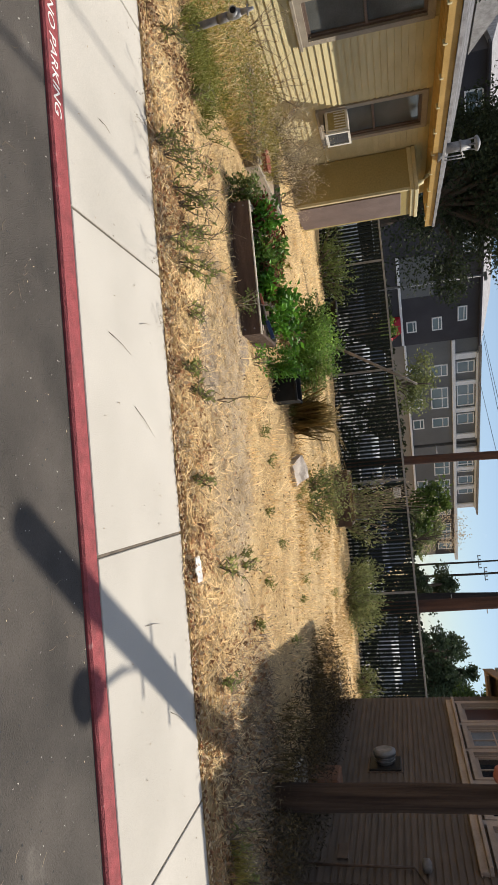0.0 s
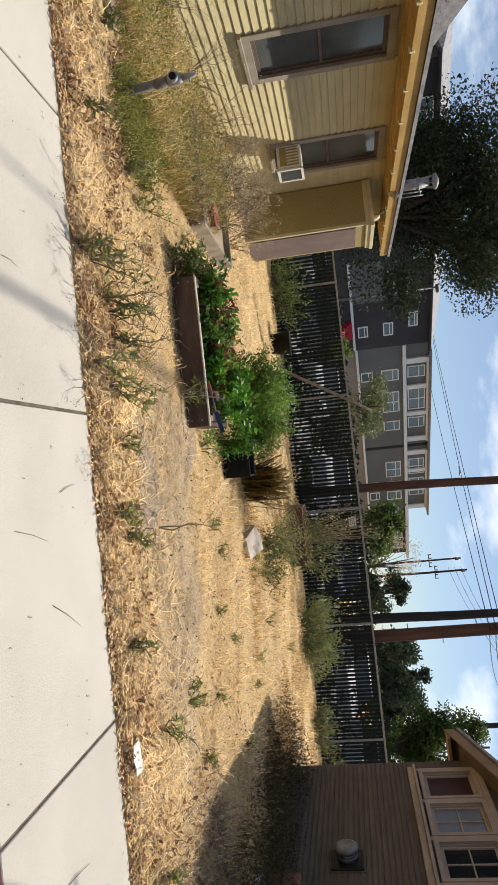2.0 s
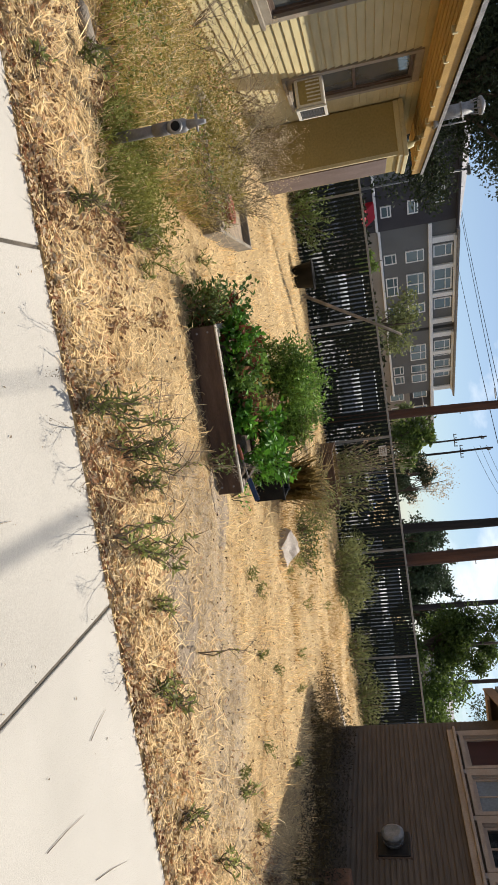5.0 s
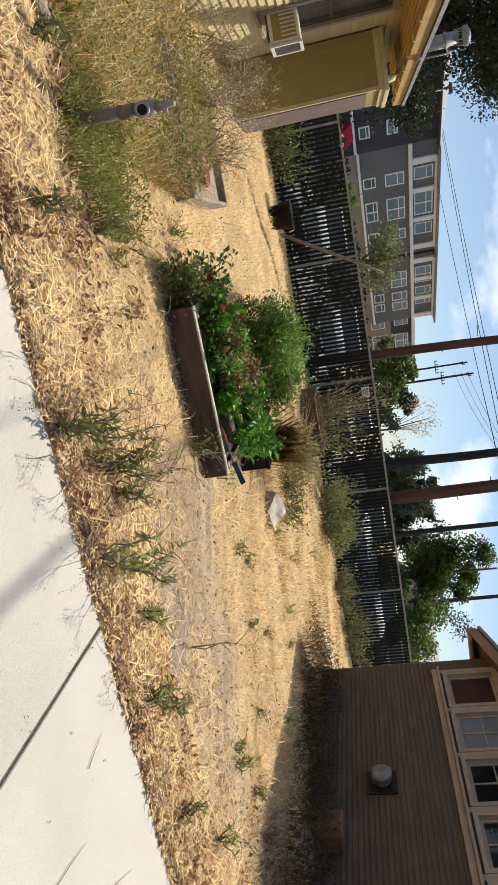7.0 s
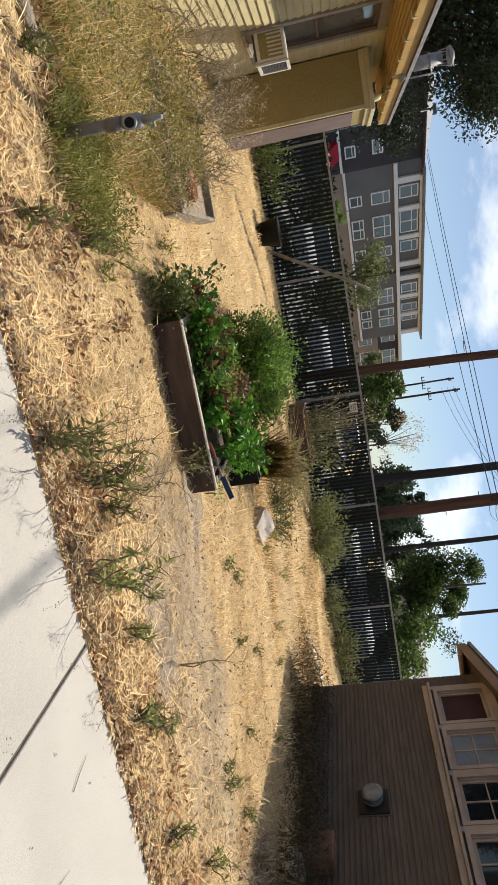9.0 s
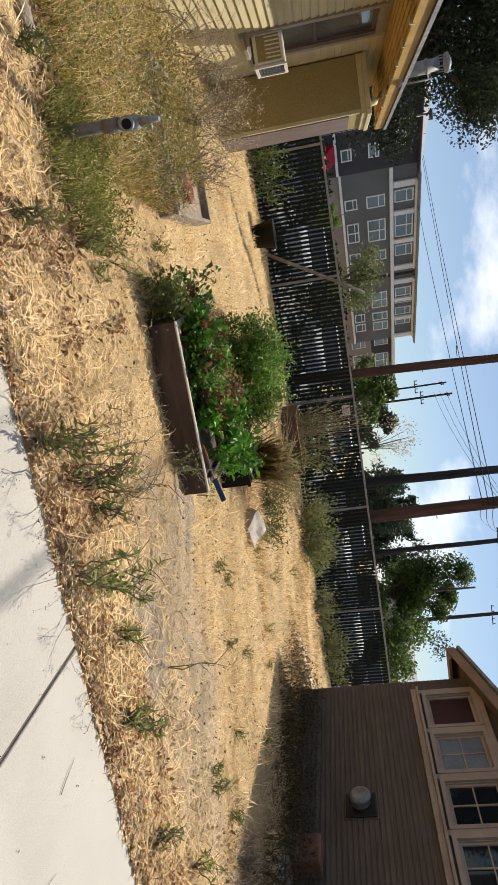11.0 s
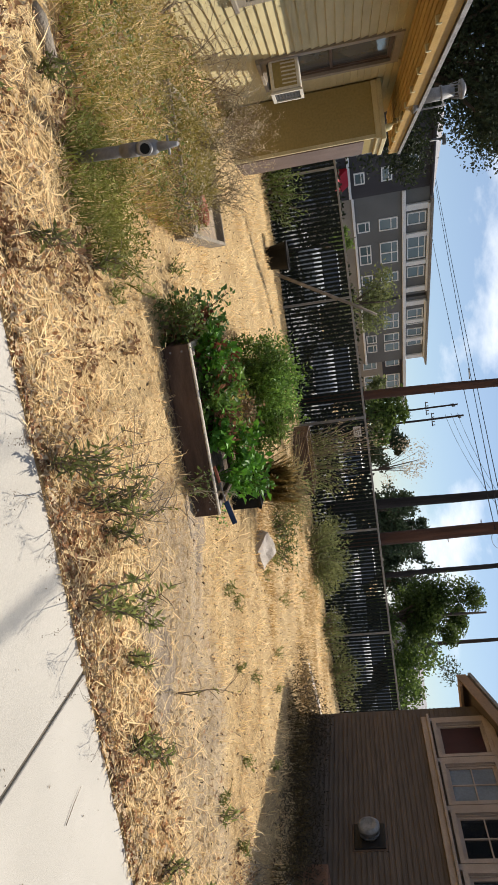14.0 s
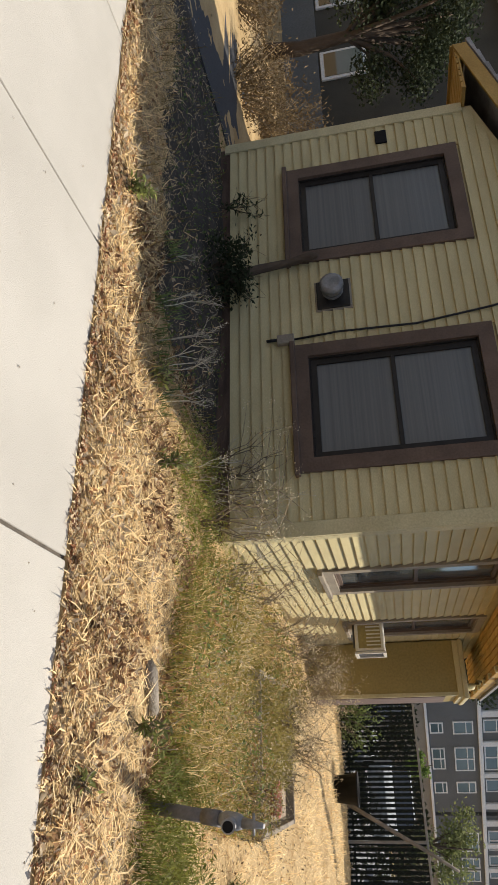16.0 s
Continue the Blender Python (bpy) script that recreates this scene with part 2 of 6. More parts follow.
def tube(bm, pts, radii, sides=8, caps=True):
    """A round bar along points, with a radius at each."""
    pts = [Vector(p) for p in pts]
    radii = radii if isinstance(radii, (list, tuple)) else [radii] * len(pts)
    rings = []
    for i, p in enumerate(pts):
        d = (pts[min(i + 1, len(pts) - 1)] - pts[max(i - 1, 0)]).normalized()
        side = d.orthogonal().normalized() if abs(d.z) < 0.95 else Vector((1, 0, 0))
        side = (side - d * side.dot(d)).normalized()
        up = d.cross(side)
        rings.append([bm.verts.new(p + radii[i] * (math.cos(a) * side + math.sin(a) * up)) for a in (2 * math.pi * k / sides for k in range(sides))])
    for a, b in zip(rings, rings[1:]):
        for k in range(sides):
            f = bm.faces.new((a[k], a[(k + 1) % sides], b[(k + 1) % sides], b[k]))
            f.smooth = True
    if caps:
        bm.faces.new(rings[0][::-1])
        bm.faces.new(rings[-1])
    return bm


def tubed(pts, radii, sides=8, caps=True):
    bm = tube(bmesh.new(), pts, radii, sides, caps)
    bmesh.ops.recalc_face_normals(bm, faces=bm.faces)
    return bm


def prism(outline, axis, lo, hi):
    """A flat outline of (u, v) pushed through along an axis: x (u=y, v=z) or y (u=x, v=z)."""
    bm = bmesh.new()
    place = (lambda u, v, w: (w, u, v)) if axis == "x" else (lambda u, v, w: (u, w, v)) if axis == "y" else (lambda u, v, w: (u, v, w))
    a = [bm.verts.new(place(u, v, lo)) for u, v in outline]
    b = [bm.verts.new(place(u, v, hi)) for u, v in outline]
    bm.faces.new(a)
    bm.faces.new(b[::-1])
    for k in range(len(a)):
        j = (k + 1) % len(a)
        bm.faces.new((a[k], b[k], b[j], a[j]))
    bmesh.ops.recalc_face_normals(bm, faces=bm.faces)
    return bm


def pieces(name, verts, faces, smooth=False):
    """One mesh of many alike small pieces: verts (n, k, 3), faces as index tuples into k."""
    n, k, _ = verts.shape
    me = bpy.data.meshes.new(name)
    off = (np.arange(n) * k)[:, None]
    sizes = [len(f) for f in faces]
    flat = np.concatenate([np.array(f)[None, :] + off for f in faces], axis=1)
    me.vertices.add(n * k)
    me.vertices.foreach_set("co", verts.astype(np.float32).ravel())
    me.loops.add(flat.size)
    me.loops.foreach_set("vertex_index", flat.astype(np.int32).ravel())
    me.polygons.add(n * len(faces))
    totals = np.tile(sizes, n)
    me.polygons.foreach_set("loop_start", np.r_[0, np.cumsum(totals)[:-1]].astype(np.int32))
    me.update(calc_edges=True)
    return me


def ring(bm, at, u0, u1, w0, w1, z0, z1, t):
    """A rectangular frame of bars of width t, all of one piece."""
    outer, inner = ((u0, z0), (u1, z0), (u1, z1), (u0, z1)), ((u0 + t, z0 + t), (u1 - t, z0 + t), (u1 - t, z1 - t), (u0 + t, z1 - t))
    v = [[bm.verts.new(at(u, w, z)) for u, z in loop] for w in (w0, w1) for loop in (outer, inner)]
    for k in range(4):
        j = (k + 1) % 4
        for a, b in ((0, 1), (1, 3), (3, 2), (2, 0)):
            bm.faces.new((v[a][k], v[a][j], v[b][j], v[b][k]))
    bmesh.ops.recalc_face_normals(bm, faces=bm.faces)
    return bm


def unit(v):
    return v / np.maximum(np.linalg.norm(v, axis=-1, keepdims=True), 1e-9)


def leaf_mesh(at, size, rng, aspect=0.55, flat=0.0, out=None):
    """Folded leaves at the points: each of two triangles, or a small fan, in random directions. flat: how level they lie."""
    n = len(at)
    d = rng.normal(size=(n, 3))
    if out is not None:
        d = d * 0.7 + out
    d[:, 2] *= 1 - flat
    d = unit(d)
    nrm = rng.normal(size=(n, 3)) * (1 - flat) + np.array([0, 0, 1.0]) * (0.4 + 2 * flat)
    side = unit(np.cross(d, nrm))
    up = np.cross(side, d)
    s = (size * rng.uniform(0.6, 1.35, n))[:, None]
    v = np.stack([at, at + d * s * 0.45 + side * s * aspect * 0.5 + up * s * 0.1, at + d * s - up * s * 0.12, at + d * s * 0.45 - side * s * aspect * 0.5 + up * s * 0.1], 1)
    return pieces("leaves", v, [(0, 1, 2), (0, 2, 3)])


def blade_mesh(at, height, width, rng, lean=0.35, droop=0.3):
    """Grass blades that stand on the points and bend over."""
    n = len(at)
    h = (height * rng.uniform(0.5, 1.3, n))[:, None]
    a = rng.uniform(0, 2 * np.pi, n)
    d = np.stack([np.cos(a), np.sin(a), 0 * a], 1)
    side = np.stack([-np.sin(a), np.cos(a), 0 * a], 1) * width * 0.5
    ln = (lean * rng.uniform(0.1, 1.6, n))[:, None]
    mid = at + d * h * ln * 0.4 + np.array([0, 0, 1.0]) * h * 0.55
    tip = at + d * h * (ln + droop * 0.5) + np.array([0, 0, 1.0]) * h * (1 - droop * 0.4)
    v = np.stack([at - side, at + side, mid + side * 0.8, mid - side * 0.8, tip], 1)
    return pieces("blades", v, [(0, 1, 2, 3), (3, 2, 4)])


def straw_mesh(at, length, width, rng, tilt=0.25):
    n = len(at)
    a = rng.uniform(0, 2 * np.pi, n)
    t = rng.normal(0, tilt, n)
    d = np.stack([np.cos(a) * np.cos(t), np.sin(a) * np.cos(t), np.abs(np.sin(t))], 1)
    side = np.stack([-np.sin(a), np.cos(a), 0 * a], 1) * width * 0.5
    L = (length * rng.uniform(0.4, 1.5, n))[:, None]
    bend = rng.normal(0, 0.12, (n, 1)) * L * (side / width * 2)
    v = np.stack([at - side, at + side, at + d * L * 0.5 + bend + side, at + d * L * 0.5 + bend - side, at + d * L + side * 0.3], 1)
    return pieces("straws", v, [(0, 1, 2, 3), (3, 2, 4)])


def curled_mesh(at, size, rng, aspect=0.5, flat=0.55):
    """Dead leaves that lie cupped, with raised edges and a tip that curls over."""
    n = len(at)
    a = rng.uniform(0, 2 * np.pi, n)
    d = unit(np.stack([np.cos(a), np.sin(a), rng.normal(0, 1 - flat, n)], 1))
    nrm = unit(rng.normal(size=(n, 3)) * (1 - flat) + np.array([0, 0, 1.0]))
    side = unit(np.cross(d, nrm))
    up = np.cross(side, d)
    s = (size * rng.uniform(0.55, 1.4, n))[:, None]
    cup = rng.uniform(0.05, 0.3, (n, 1))
    tip = rng.uniform(-0.1, 0.45, (n, 1))
    w = aspect * 0.5 * rng.uniform(0.7, 1.3, (n, 1))
    v = np.stack([at, at + d * s * 0.5 + side * s * w + up * s * cup, at + d * s * 0.52, at + d * s * 0.45 - side * s * w + up * s * cup, at + d * s * (1 - 0.4 * tip) + up * s * tip], 1)
    return pieces("curled_leaves", v, [(0, 1, 2), (0, 2, 3), (1, 4, 2), (2, 4, 3)])


def lump(x, y):
    """The yard's slight unevenness."""
    clods = 0.5 + 0.5 / (1 + np.exp(2.5 * (x + 4.9)))
    fine = 0.016 * np.sin(11.3 * x + 2 * np.sin(3.1 * y)) * np.sin(9.1 * y + 1.7 * np.sin(2.7 * x)) + 0.011 * np.sin(17 * x + 5 * y) * np.sin(14 * y - 6 * x)
    return 0.035 * np.sin(x * 1.3 + 0.7 * y) * np.sin(y * 0.9 - 0.3 * x) + 0.015 * np.sin(4.1 * x + 1.7) * np.sin(3.3 * y) + clods * fine * np.clip((13 - y) / 3, 0, 1)


def ground_z(x, y):
    edge = np.clip((y - 6.02) / 0.25, 0, 1)
    back = np.clip((y - 14) / 5, 0, 1)
    step = np.clip((y - 5.985) / 0.1, 0, 1)
    return np.where(y < 5.97, -0.3, (-0.004 + 0.021 * step + 0.025 * edge + lump(x, y) * edge) - 0.08 * back)


# ---- ground, road, kerb, pavement ----
ROAD_Z = -0.025
def build_ground():
    far = np.array([60, 90, 150, 300, 700, 1600.0])
    xs = np.r_[-far[::-1], np.arange(-40, -14, 3.0), np.arange(-14, 5, 0.1), np.arange(5, 41, 3.0), far]
    ys = np.r_[-far[::-1], -30, -15, -5, 3, 5.9, 5.96, 5.985, 6.02, 6.05, 6.085, 6.14, np.arange(6.24, 10, 0.1), np.arange(10, 21, 0.2), np.arange(21, 45, 3.0), far[:-1] * 1.0, 2200]
    X, Y = np.meshgrid(xs, ys, indexing="ij")
    Z = ground_z(X, Y)
    Z = np.where((np.abs(X) > 45) | (Y > 45), -0.15, Z)
    nx, ny = X.shape
    v = np.stack([X, Y, Z], -1).reshape(-1, 3)
    i = np.arange(nx * ny).reshape(nx, ny)
    f = np.stack([i[:-1, :-1], i[1:, :-1], i[1:, 1:], i[:-1, 1:]], -1).reshape(-1, 4)
    me = bpy.data.meshes.new("ground")
    me.from_pydata(v.tolist(), [], f.tolist())
    for p in me.polygons:
        p.use_smooth = True
    part("ground", me, SOIL, None)
    tagged(bpy.data.objects["ground"], "dry yellow grass and bare soil of the vacant lot", "ground", "", "structure")


def build_street():
    road = whole("road", boxed(-120, 120, -9, 4.51, -0.4, ROAD_Z), ASPHALT, "dark grey worn asphalt street beside the red kerb", "road", "", "structure")
    kerb = tagged(part("kerb", boxed(-120, 120, 4.51, 4.655, -0.35, 0.0, 0.012), KERB_RED, None), "red painted concrete kerb with white lettering", "kerb", "", "structure")
    BASES[kerb] = Vector((0, 0, 0))
    text = bpy.data.curves.new("lettering", "FONT")
    text.body, text.size, text.extrude = "FIRE LANE - NO PARKING", 0.118, 0.0008
    text.align_x = "RIGHT"
    text.shear = 0.18
    ob = new("lettering_curve", text)
    bpy.context.view_layer.update()
    me = bpy.data.meshes.new_from_object(ob.evaluated_get(bpy.context.evaluated_depsgraph_get()))
    bpy.data.objects.remove(ob)
    me.materials.clear()
    wide = max(v.co.x for v in me.vertices) - min(v.co.x for v in me.vertices)
    right = max(v.co.x for v in me.vertices)
    me.transform(Matrix.Translation((-3.64, 4.545, 0.0015)) @ Matrix.Diagonal((1.22 / wide, 0.82, 1, 1)) @ Matrix.Translation((-right, 0, 0)))
    part("lettering", me, WHITE_PAINT, kerb, "stencilled white letters reading FIRE LANE - NO PARKING")
    pave = tagged(part("pavement", boxed(-120, 120, 4.655, 5.985, -0.35, -0.012), JOINT, None), "pale concrete pavement slabs with dark joints", "pavement", "", "structure")
    BASES[pave] = Vector((0, 0, 0))
    slab = bpy.data.meshes.new("slab")
    bm = boxed(0.01, 1.82, 4.662, 5.985, -0.08, 0.0, 0.004)
    bm.to_mesh(slab)
    bm.free()
    slab.materials.append(CONCRETE)
    rng = random.Random(3)
    for k in range(-22, 24):
        ob = new("slab", slab)
        ob.parent = pave
        ob.location = (-3.2 + 1.83 * k, 0, rng.uniform(-0.003, 0.0))
    return road


build_ground()
build_street()
# Unseen wall added behind the camera to cut sky light on street-facing walls.
SKY_BLOCK = mat("sky_block_tone", (0.2, 0.175, 0.145), (0.15, 0.13, 0.11), 0.8, 0.9, 0.15, 40)
whole("wall_south", boxed(-45, 45, -14.0, -13.5, -0.3, 6.2), SKY_BLOCK, "unseen plain wall added across the street to cut sky light", "wall", "", "structure")


# ---- walls, planks, windows ----
def face(axis, pos):
    """Maps along, outward and up to the world, for a wall that faces -y ('front'), +x ('east') or -x ('west')."""
    return {"front": lambda u, w, z: (u, pos - w, z), "east": lambda u, w, z: (pos + w, u, z), "west": lambda u, w, z: (pos - w, u, z)}[axis]


def obox(bm, at, u0, u1, w0, w1, z0, z1, bevel=0.0):
    a, b = at(u0, w0, z0), at(u1, w1, z1)
    return box(bm, *sorted((a[0], b[0])), *sorted((a[1], b[1])), *sorted((a[2], b[2])), bevel)


def wall_mesh(at, u0, u1, z0, z1, openings, thick=0.15):
    bm = bmesh.new()
    us = sorted({u0, u1, *(v for o in openings for v in o[:2])})
    zs = sorted({z0, z1, *(v for o in openings for v in o[2:])})
    for a, b in zip(us, us[1:]):
        for c, d in zip(zs, zs[1:]):
            if not any(o[0] <= a and b <= o[1] and o[2] <= c and d <= o[3] for o in openings):
                obox(bm, at, a, b, -thick, 0, c, d)
    bmesh.ops.remove_doubles(bm, verts=bm.verts, dist=1e-5)
    return bm


def siding(parent, at, u0, u1, z0, z1, openings, step, material, top=None, name="plank", lap=0.027):
    """Lapped boards, each its own piece, stopped at the openings. top: the height of a sloping gable at u."""
    z = z0
    while z < z1 - 0.02:
        e = min(step, z1 - z)
        spans = [(u0, u1)]
        for o in openings:
            if o[2] < z + e * 0.7 and z + e * 0.3 < o[3]:
                spans = [s for a, b in spans for s in ((a, min(b, o[0])), (max(a, o[1]), b)) if s[1] - s[0] > 0.02]
        for a, b in spans:
            if top:
                inside = [u for u in np.linspace(a, b, 120) if top(u) > z + e]
                if not inside:
                    continue
                a, b = inside[0], inside[-1]
            bm = bmesh.new()
            rows = [[bm.verts.new(at(u, w, h)) for w, h in ((0.001, z), (lap, z), (0.006, z + e), (0.001, z + e))] for u in (a, b)]
            for k in range(4):
                bm.faces.new((rows[0][k], rows[0][(k + 1) % 4], rows[1][(k + 1) % 4], rows[1][k]))
            bm.faces.new(rows[0][::-1])
            bm.faces.new(rows[1])
            bmesh.ops.recalc_face_normals(bm, faces=bm.faces)
            part(name, bm, material, parent)
        z += step


def sash_window(parent, at, u0, u1, z0, z1, trim, width, pane, sill=True, rail=True, muntins=False, sash=None, name="window", back=None, s=0.035):
    """A trimmed opening with its frame, sashes and panes. The outer edge of the trim is u0..u1, z0..z1."""
    t = width
    bm = ring(bmesh.new(), at, u0, u1, 0.0, 0.045, z0, z1, t)
    win = part(name, bm, trim, parent)
    if sill:
        part("sill", obox(bmesh.new(), at, u0 - 0.03, u1 + 0.03, 0.0, 0.085, z0 - 0.035, z0 + 0.012, 0.005), trim, win)
    a, b, c, d = u0 + t, u1 - t, z0 + t, z1 - t
    part("jamb", ring(bmesh.new(), at, a - 0.002, b + 0.002, -0.16, 0.006, c - 0.002, d + 0.002, 0.014), sash or trim, win)
    a, b, c, d = a + 0.013, b - 0.013, c + 0.013, d - 0.013
    part("sash", ring(bmesh.new(), at, a, b, -0.06, -0.015, c, d, s), sash or trim, win)
    mid = (c + d) / 2
    if rail:
        part("meeting_rail", obox(bmesh.new(), at, a + s, b - s, -0.055, -0.012, mid - 0.02, mid + 0.02, 0.003), sash or trim, win)
    if muntins:
        part("glazing_bar", obox(bmesh.new(), at, (a + b) / 2 - 0.01, (a + b) / 2 + 0.01, -0.05, -0.02, c + s, d - s), sash or trim, win)
        part("glazing_bar", obox(bmesh.new(), at, a + s, b - s, -0.049, -0.021, mid - 0.009, mid + 0.009), sash or trim, win)
    for lo, hi in ((c + s, mid), (mid, d - s)) if rail else ((c + s, d - s),):
        part("pane", obox(bmesh.new(), at, a + s, b - s, -0.042, -0.036, lo, hi), pane, win)
    if back:
        part("blind", obox(bmesh.new(), at, a, b, -0.12, -0.1, c, d), back, win)
    return win


# ---- the yellow house ----
YH_X0, YH_X1, YH_Y0, YH_Y1, EAVE = -12.25, -7.7, 8.5, 16.6, 2.66
RIDGE_X, RIDGE_Z = -9.97, 3.5


def yellow_house():
    house = thing("yellow_house", (-10, 12, 0), "single-storey yellow clapboard house with brown window trim", "house")
    front, east = face("front", YH_Y0), face("east", YH_X1)
    fw = [(-11.72, -10.46, 0.77, 2.53), (-9.5, -8.22, 0.77, 2.53)]
    ew = [(9.62, 10.62, 0.79, 2.6), (12.35, 13.55, 0.79, 2.6)]
    hole = lambda o, t: (o[0] + t - 0.001, o[1] - t + 0.001, o[2] + t, o[3] - t)  # noqa: E731
    part("wall", wall_mesh(front, YH_X0, YH_X1, 0.0, EAVE + 0.1, [hole(o, 0.13) for o in fw]), YELLOW, house)
    part("wall", wall_mesh(east, YH_Y0 + 0.15, YH_Y1, 0.0, EAVE + 0.1, [hole(o, 0.1) for o in ew]), YELLOW, house)
    part("wall", boxed(YH_X0, YH_X0 + 0.15, YH_Y0 + 0.15, YH_Y1, 0, EAVE + 0.1), YELLOW, house)
    part("wall", boxed(YH_X0 + 0.15, YH_X1 - 0.15, YH_Y1 - 0.15, YH_Y1, 0, EAVE + 0.1), YELLOW, house)
    slope = lambda u: RIDGE_Z - abs(u - RIDGE_X) * (RIDGE_Z - EAVE - 0.1) / (RIDGE_X - YH_X0)  # noqa: E731
    part("gable", prism([(YH_X0, EAVE + 0.1), (YH_X1, EAVE + 0.1), (RIDGE_X, RIDGE_Z)], "y", YH_Y0, YH_Y0 + 0.15), YELLOW, house)
    siding(house, front, YH_X0 + 0.09, YH_X1 - 0.09, 0.16, RIDGE_Z - 0.1, fw, 0.1, YELLOW, lambda u: slope(u))
    siding(house, east, YH_Y0 + 0.09, YH_Y1, 0.16, EAVE, [*ew, (14.2, 15.6, 0, 2.4)], 0.1, YELLOW)
    part("foundation", boxed(YH_X0 + 0.02, YH_X1 - 0.0, YH_Y0 - 0.012, YH_Y0 + 0.1, -0.1, 0.16), DARK_WOOD, house)
    for x, y in ((YH_X1, YH_Y0), (YH_X0, YH_Y0)):
        s = 1 if x == YH_X1 else -1
        bm = boxed(*sorted((x - s * 0.09, x + s * 0.036)), y - 0.036, y + 0.0, 0.1, EAVE, 0.004)
        box(bm, *sorted((x, x + s * 0.036)), y + 0.001, y + 0.09, 0.1, EAVE, 0.004)
        part("corner_board", bm, YELLOW_TRIM, house)
    for o in fw:
        # Wide near-black sash and jamb stand in for the shadow around the panes.
        sash_window(house, front, *o, BROWN_TRIM, 0.13, CURTAINED, sash=REVEAL_SHADE_AND_PLATE, s=0.055)
    sash_window(house, east, *ew[0], GREY_TRIM, 0.1, SIDE_PANE, sash=BROWN_TRIM)
    sash_window(house, east, *ew[1], GREY_TRIM, 0.1, SIDE_PANE, sash=BROWN_TRIM)
    # eaves: boarded soffit, fascia with rafter ends, shingled roof
    yf, yb, over = YH_Y0 - 0.22, YH_Y1 + 0.25, 0.67
    for side in (1, -1):
        x = YH_X1 if side == 1 else YH_X0
        for k in range(7):
            a, b = x + side * (0.022 + over * k / 7), x + side * (over * (k + 0.9) / 7 + 0.01)
            part("soffit_board", boxed(*sorted((a, b)), yf, yb, EAVE, EAVE + 0.02), OCHRE, house)
        part("soffit_back", boxed(*sorted((x + side * 0.02, x + side * over)), yf, yb, EAVE + 0.022, EAVE + 0.04), OCHRE, house)
        part("fascia", boxed(*sorted((x + side * over, x + side * (over + 0.025))), yf, yb, EAVE - 0.03, EAVE + 0.13, 0.004), OCHRE, house)
        if side == 1:
            for k in range(11):
                y = yf + 0.35 + k * 0.78
                part("rafter_end", boxed(x + over - 0.045, x + over + 0.032, y - 0.022, y + 0.022, EAVE - 0.055, EAVE + 0.004, 0.006), YELLOW_TRIM, house)
        xe = x + side * (over + 0.06)
        rise = (RIDGE_Z + 0.16 - EAVE - 0.13) / (abs(xe - RIDGE_X))
        n = 14
        for k in range(n):
            xa, xb = xe + (RIDGE_X - xe) * k / n, xe + (RIDGE_X - xe) * (k + 1) / n
            za, zb = EAVE + 0.13 + abs(xa - xe) * rise, EAVE + 0.13 + abs(xb - xe) * rise
            part("shingle_course", prism([(xa, za), (xb, zb), (xb, zb + 0.03), (xa, za + 0.05)], "y", yf - 0.03, yb), ROOFING, house)
        # barge board on the street gable
        zr = RIDGE_Z + 0.14
        out = [(x + side * over, EAVE - 0.01), (x + side * over, EAVE + 0.13), (RIDGE_X, zr), (RIDGE_X, zr - 0.15)]
        part("barge_board", prism(out, "y", yf - 0.025, yf), OCHRE, house)
    # back porch closet
    ax0, ax1, ay0, ay1 = YH_X1 + 0.022, -6.89, 14.3, 15.6
    part("porch_box", boxed(ax0, ax1, ay0, ay1, 0.02, 2.34), PORCH, house)
    part("porch_cap", boxed(ax0, ax1 + 0.06, ay0 - 0.06, ay1 + 0.05, 2.34, 2.41, 0.008), YELLOW_TRIM, house)
    part("porch_moulding", boxed(ax0, ax1 + 0.035, ay0 - 0.035, ay1 + 0.03, 2.26, 2.34, 0.008), YELLOW_TRIM, house)
    part("porch_corner", boxed(ax1 - 0.04, ax1 + 0.012, ay0 - 0.012, ay0 + 0.05, 0.02, 2.26), YELLOW_TRIM, house)
    part("porch_door", boxed(ax1, ax1 + 0.02, ay0 + 0.1, ay1 - 0.12, 0.05, 2.08, 0.004), PINK_DOOR, house)
    # cable, junction box, small crawl-space grille
    conduit = part("junction_box", boxed(-9.62, -9.52, YH_Y0 - 0.075, YH_Y0 - 0.02, 0.62, 0.78, 0.006), GREY_TRIM, house)
    part("cable", tubed([(-9.57, YH_Y0 - 0.04, 0.78), (-9.6, YH_Y0 - 0.035, 1.2), (-9.58, YH_Y0 - 0.035, 1.9), (-9.66, YH_Y0 - 0.035, 2.55), (-9.7, YH_Y0 - 0.035, 2.75)], 0.011, 6), WIRE, conduit)
    part("plug", tubed([(-9.58, YH_Y0 - 0.05, 0.52), (-9.58, YH_Y0 - 0.05, 0.62)], 0.016, 6), WIRE, conduit)
    part("wall_grille", boxed(-12.08, -11.9, YH_Y0 - 0.04, YH_Y0 - 0.02, 1.74, 1.86, 0.003), BLACK_PLASTIC, house)
    hood(house, front, -10.03, 1.17, GALV, 0.31, backing=GREY_TRIM)
    # flue on the roof edge and elbow pipe above the closet
    fx, fy = -7.12, 13.4
    flue = part("flue", tubed([(fx, fy, 2.78), (fx, fy, 3.28)], 0.085, 14), GALV, house)
    part("flue_collar", tubed([(fx, fy, 3.1), (fx, fy, 3.13)], 0.1, 14), GALV, flue)
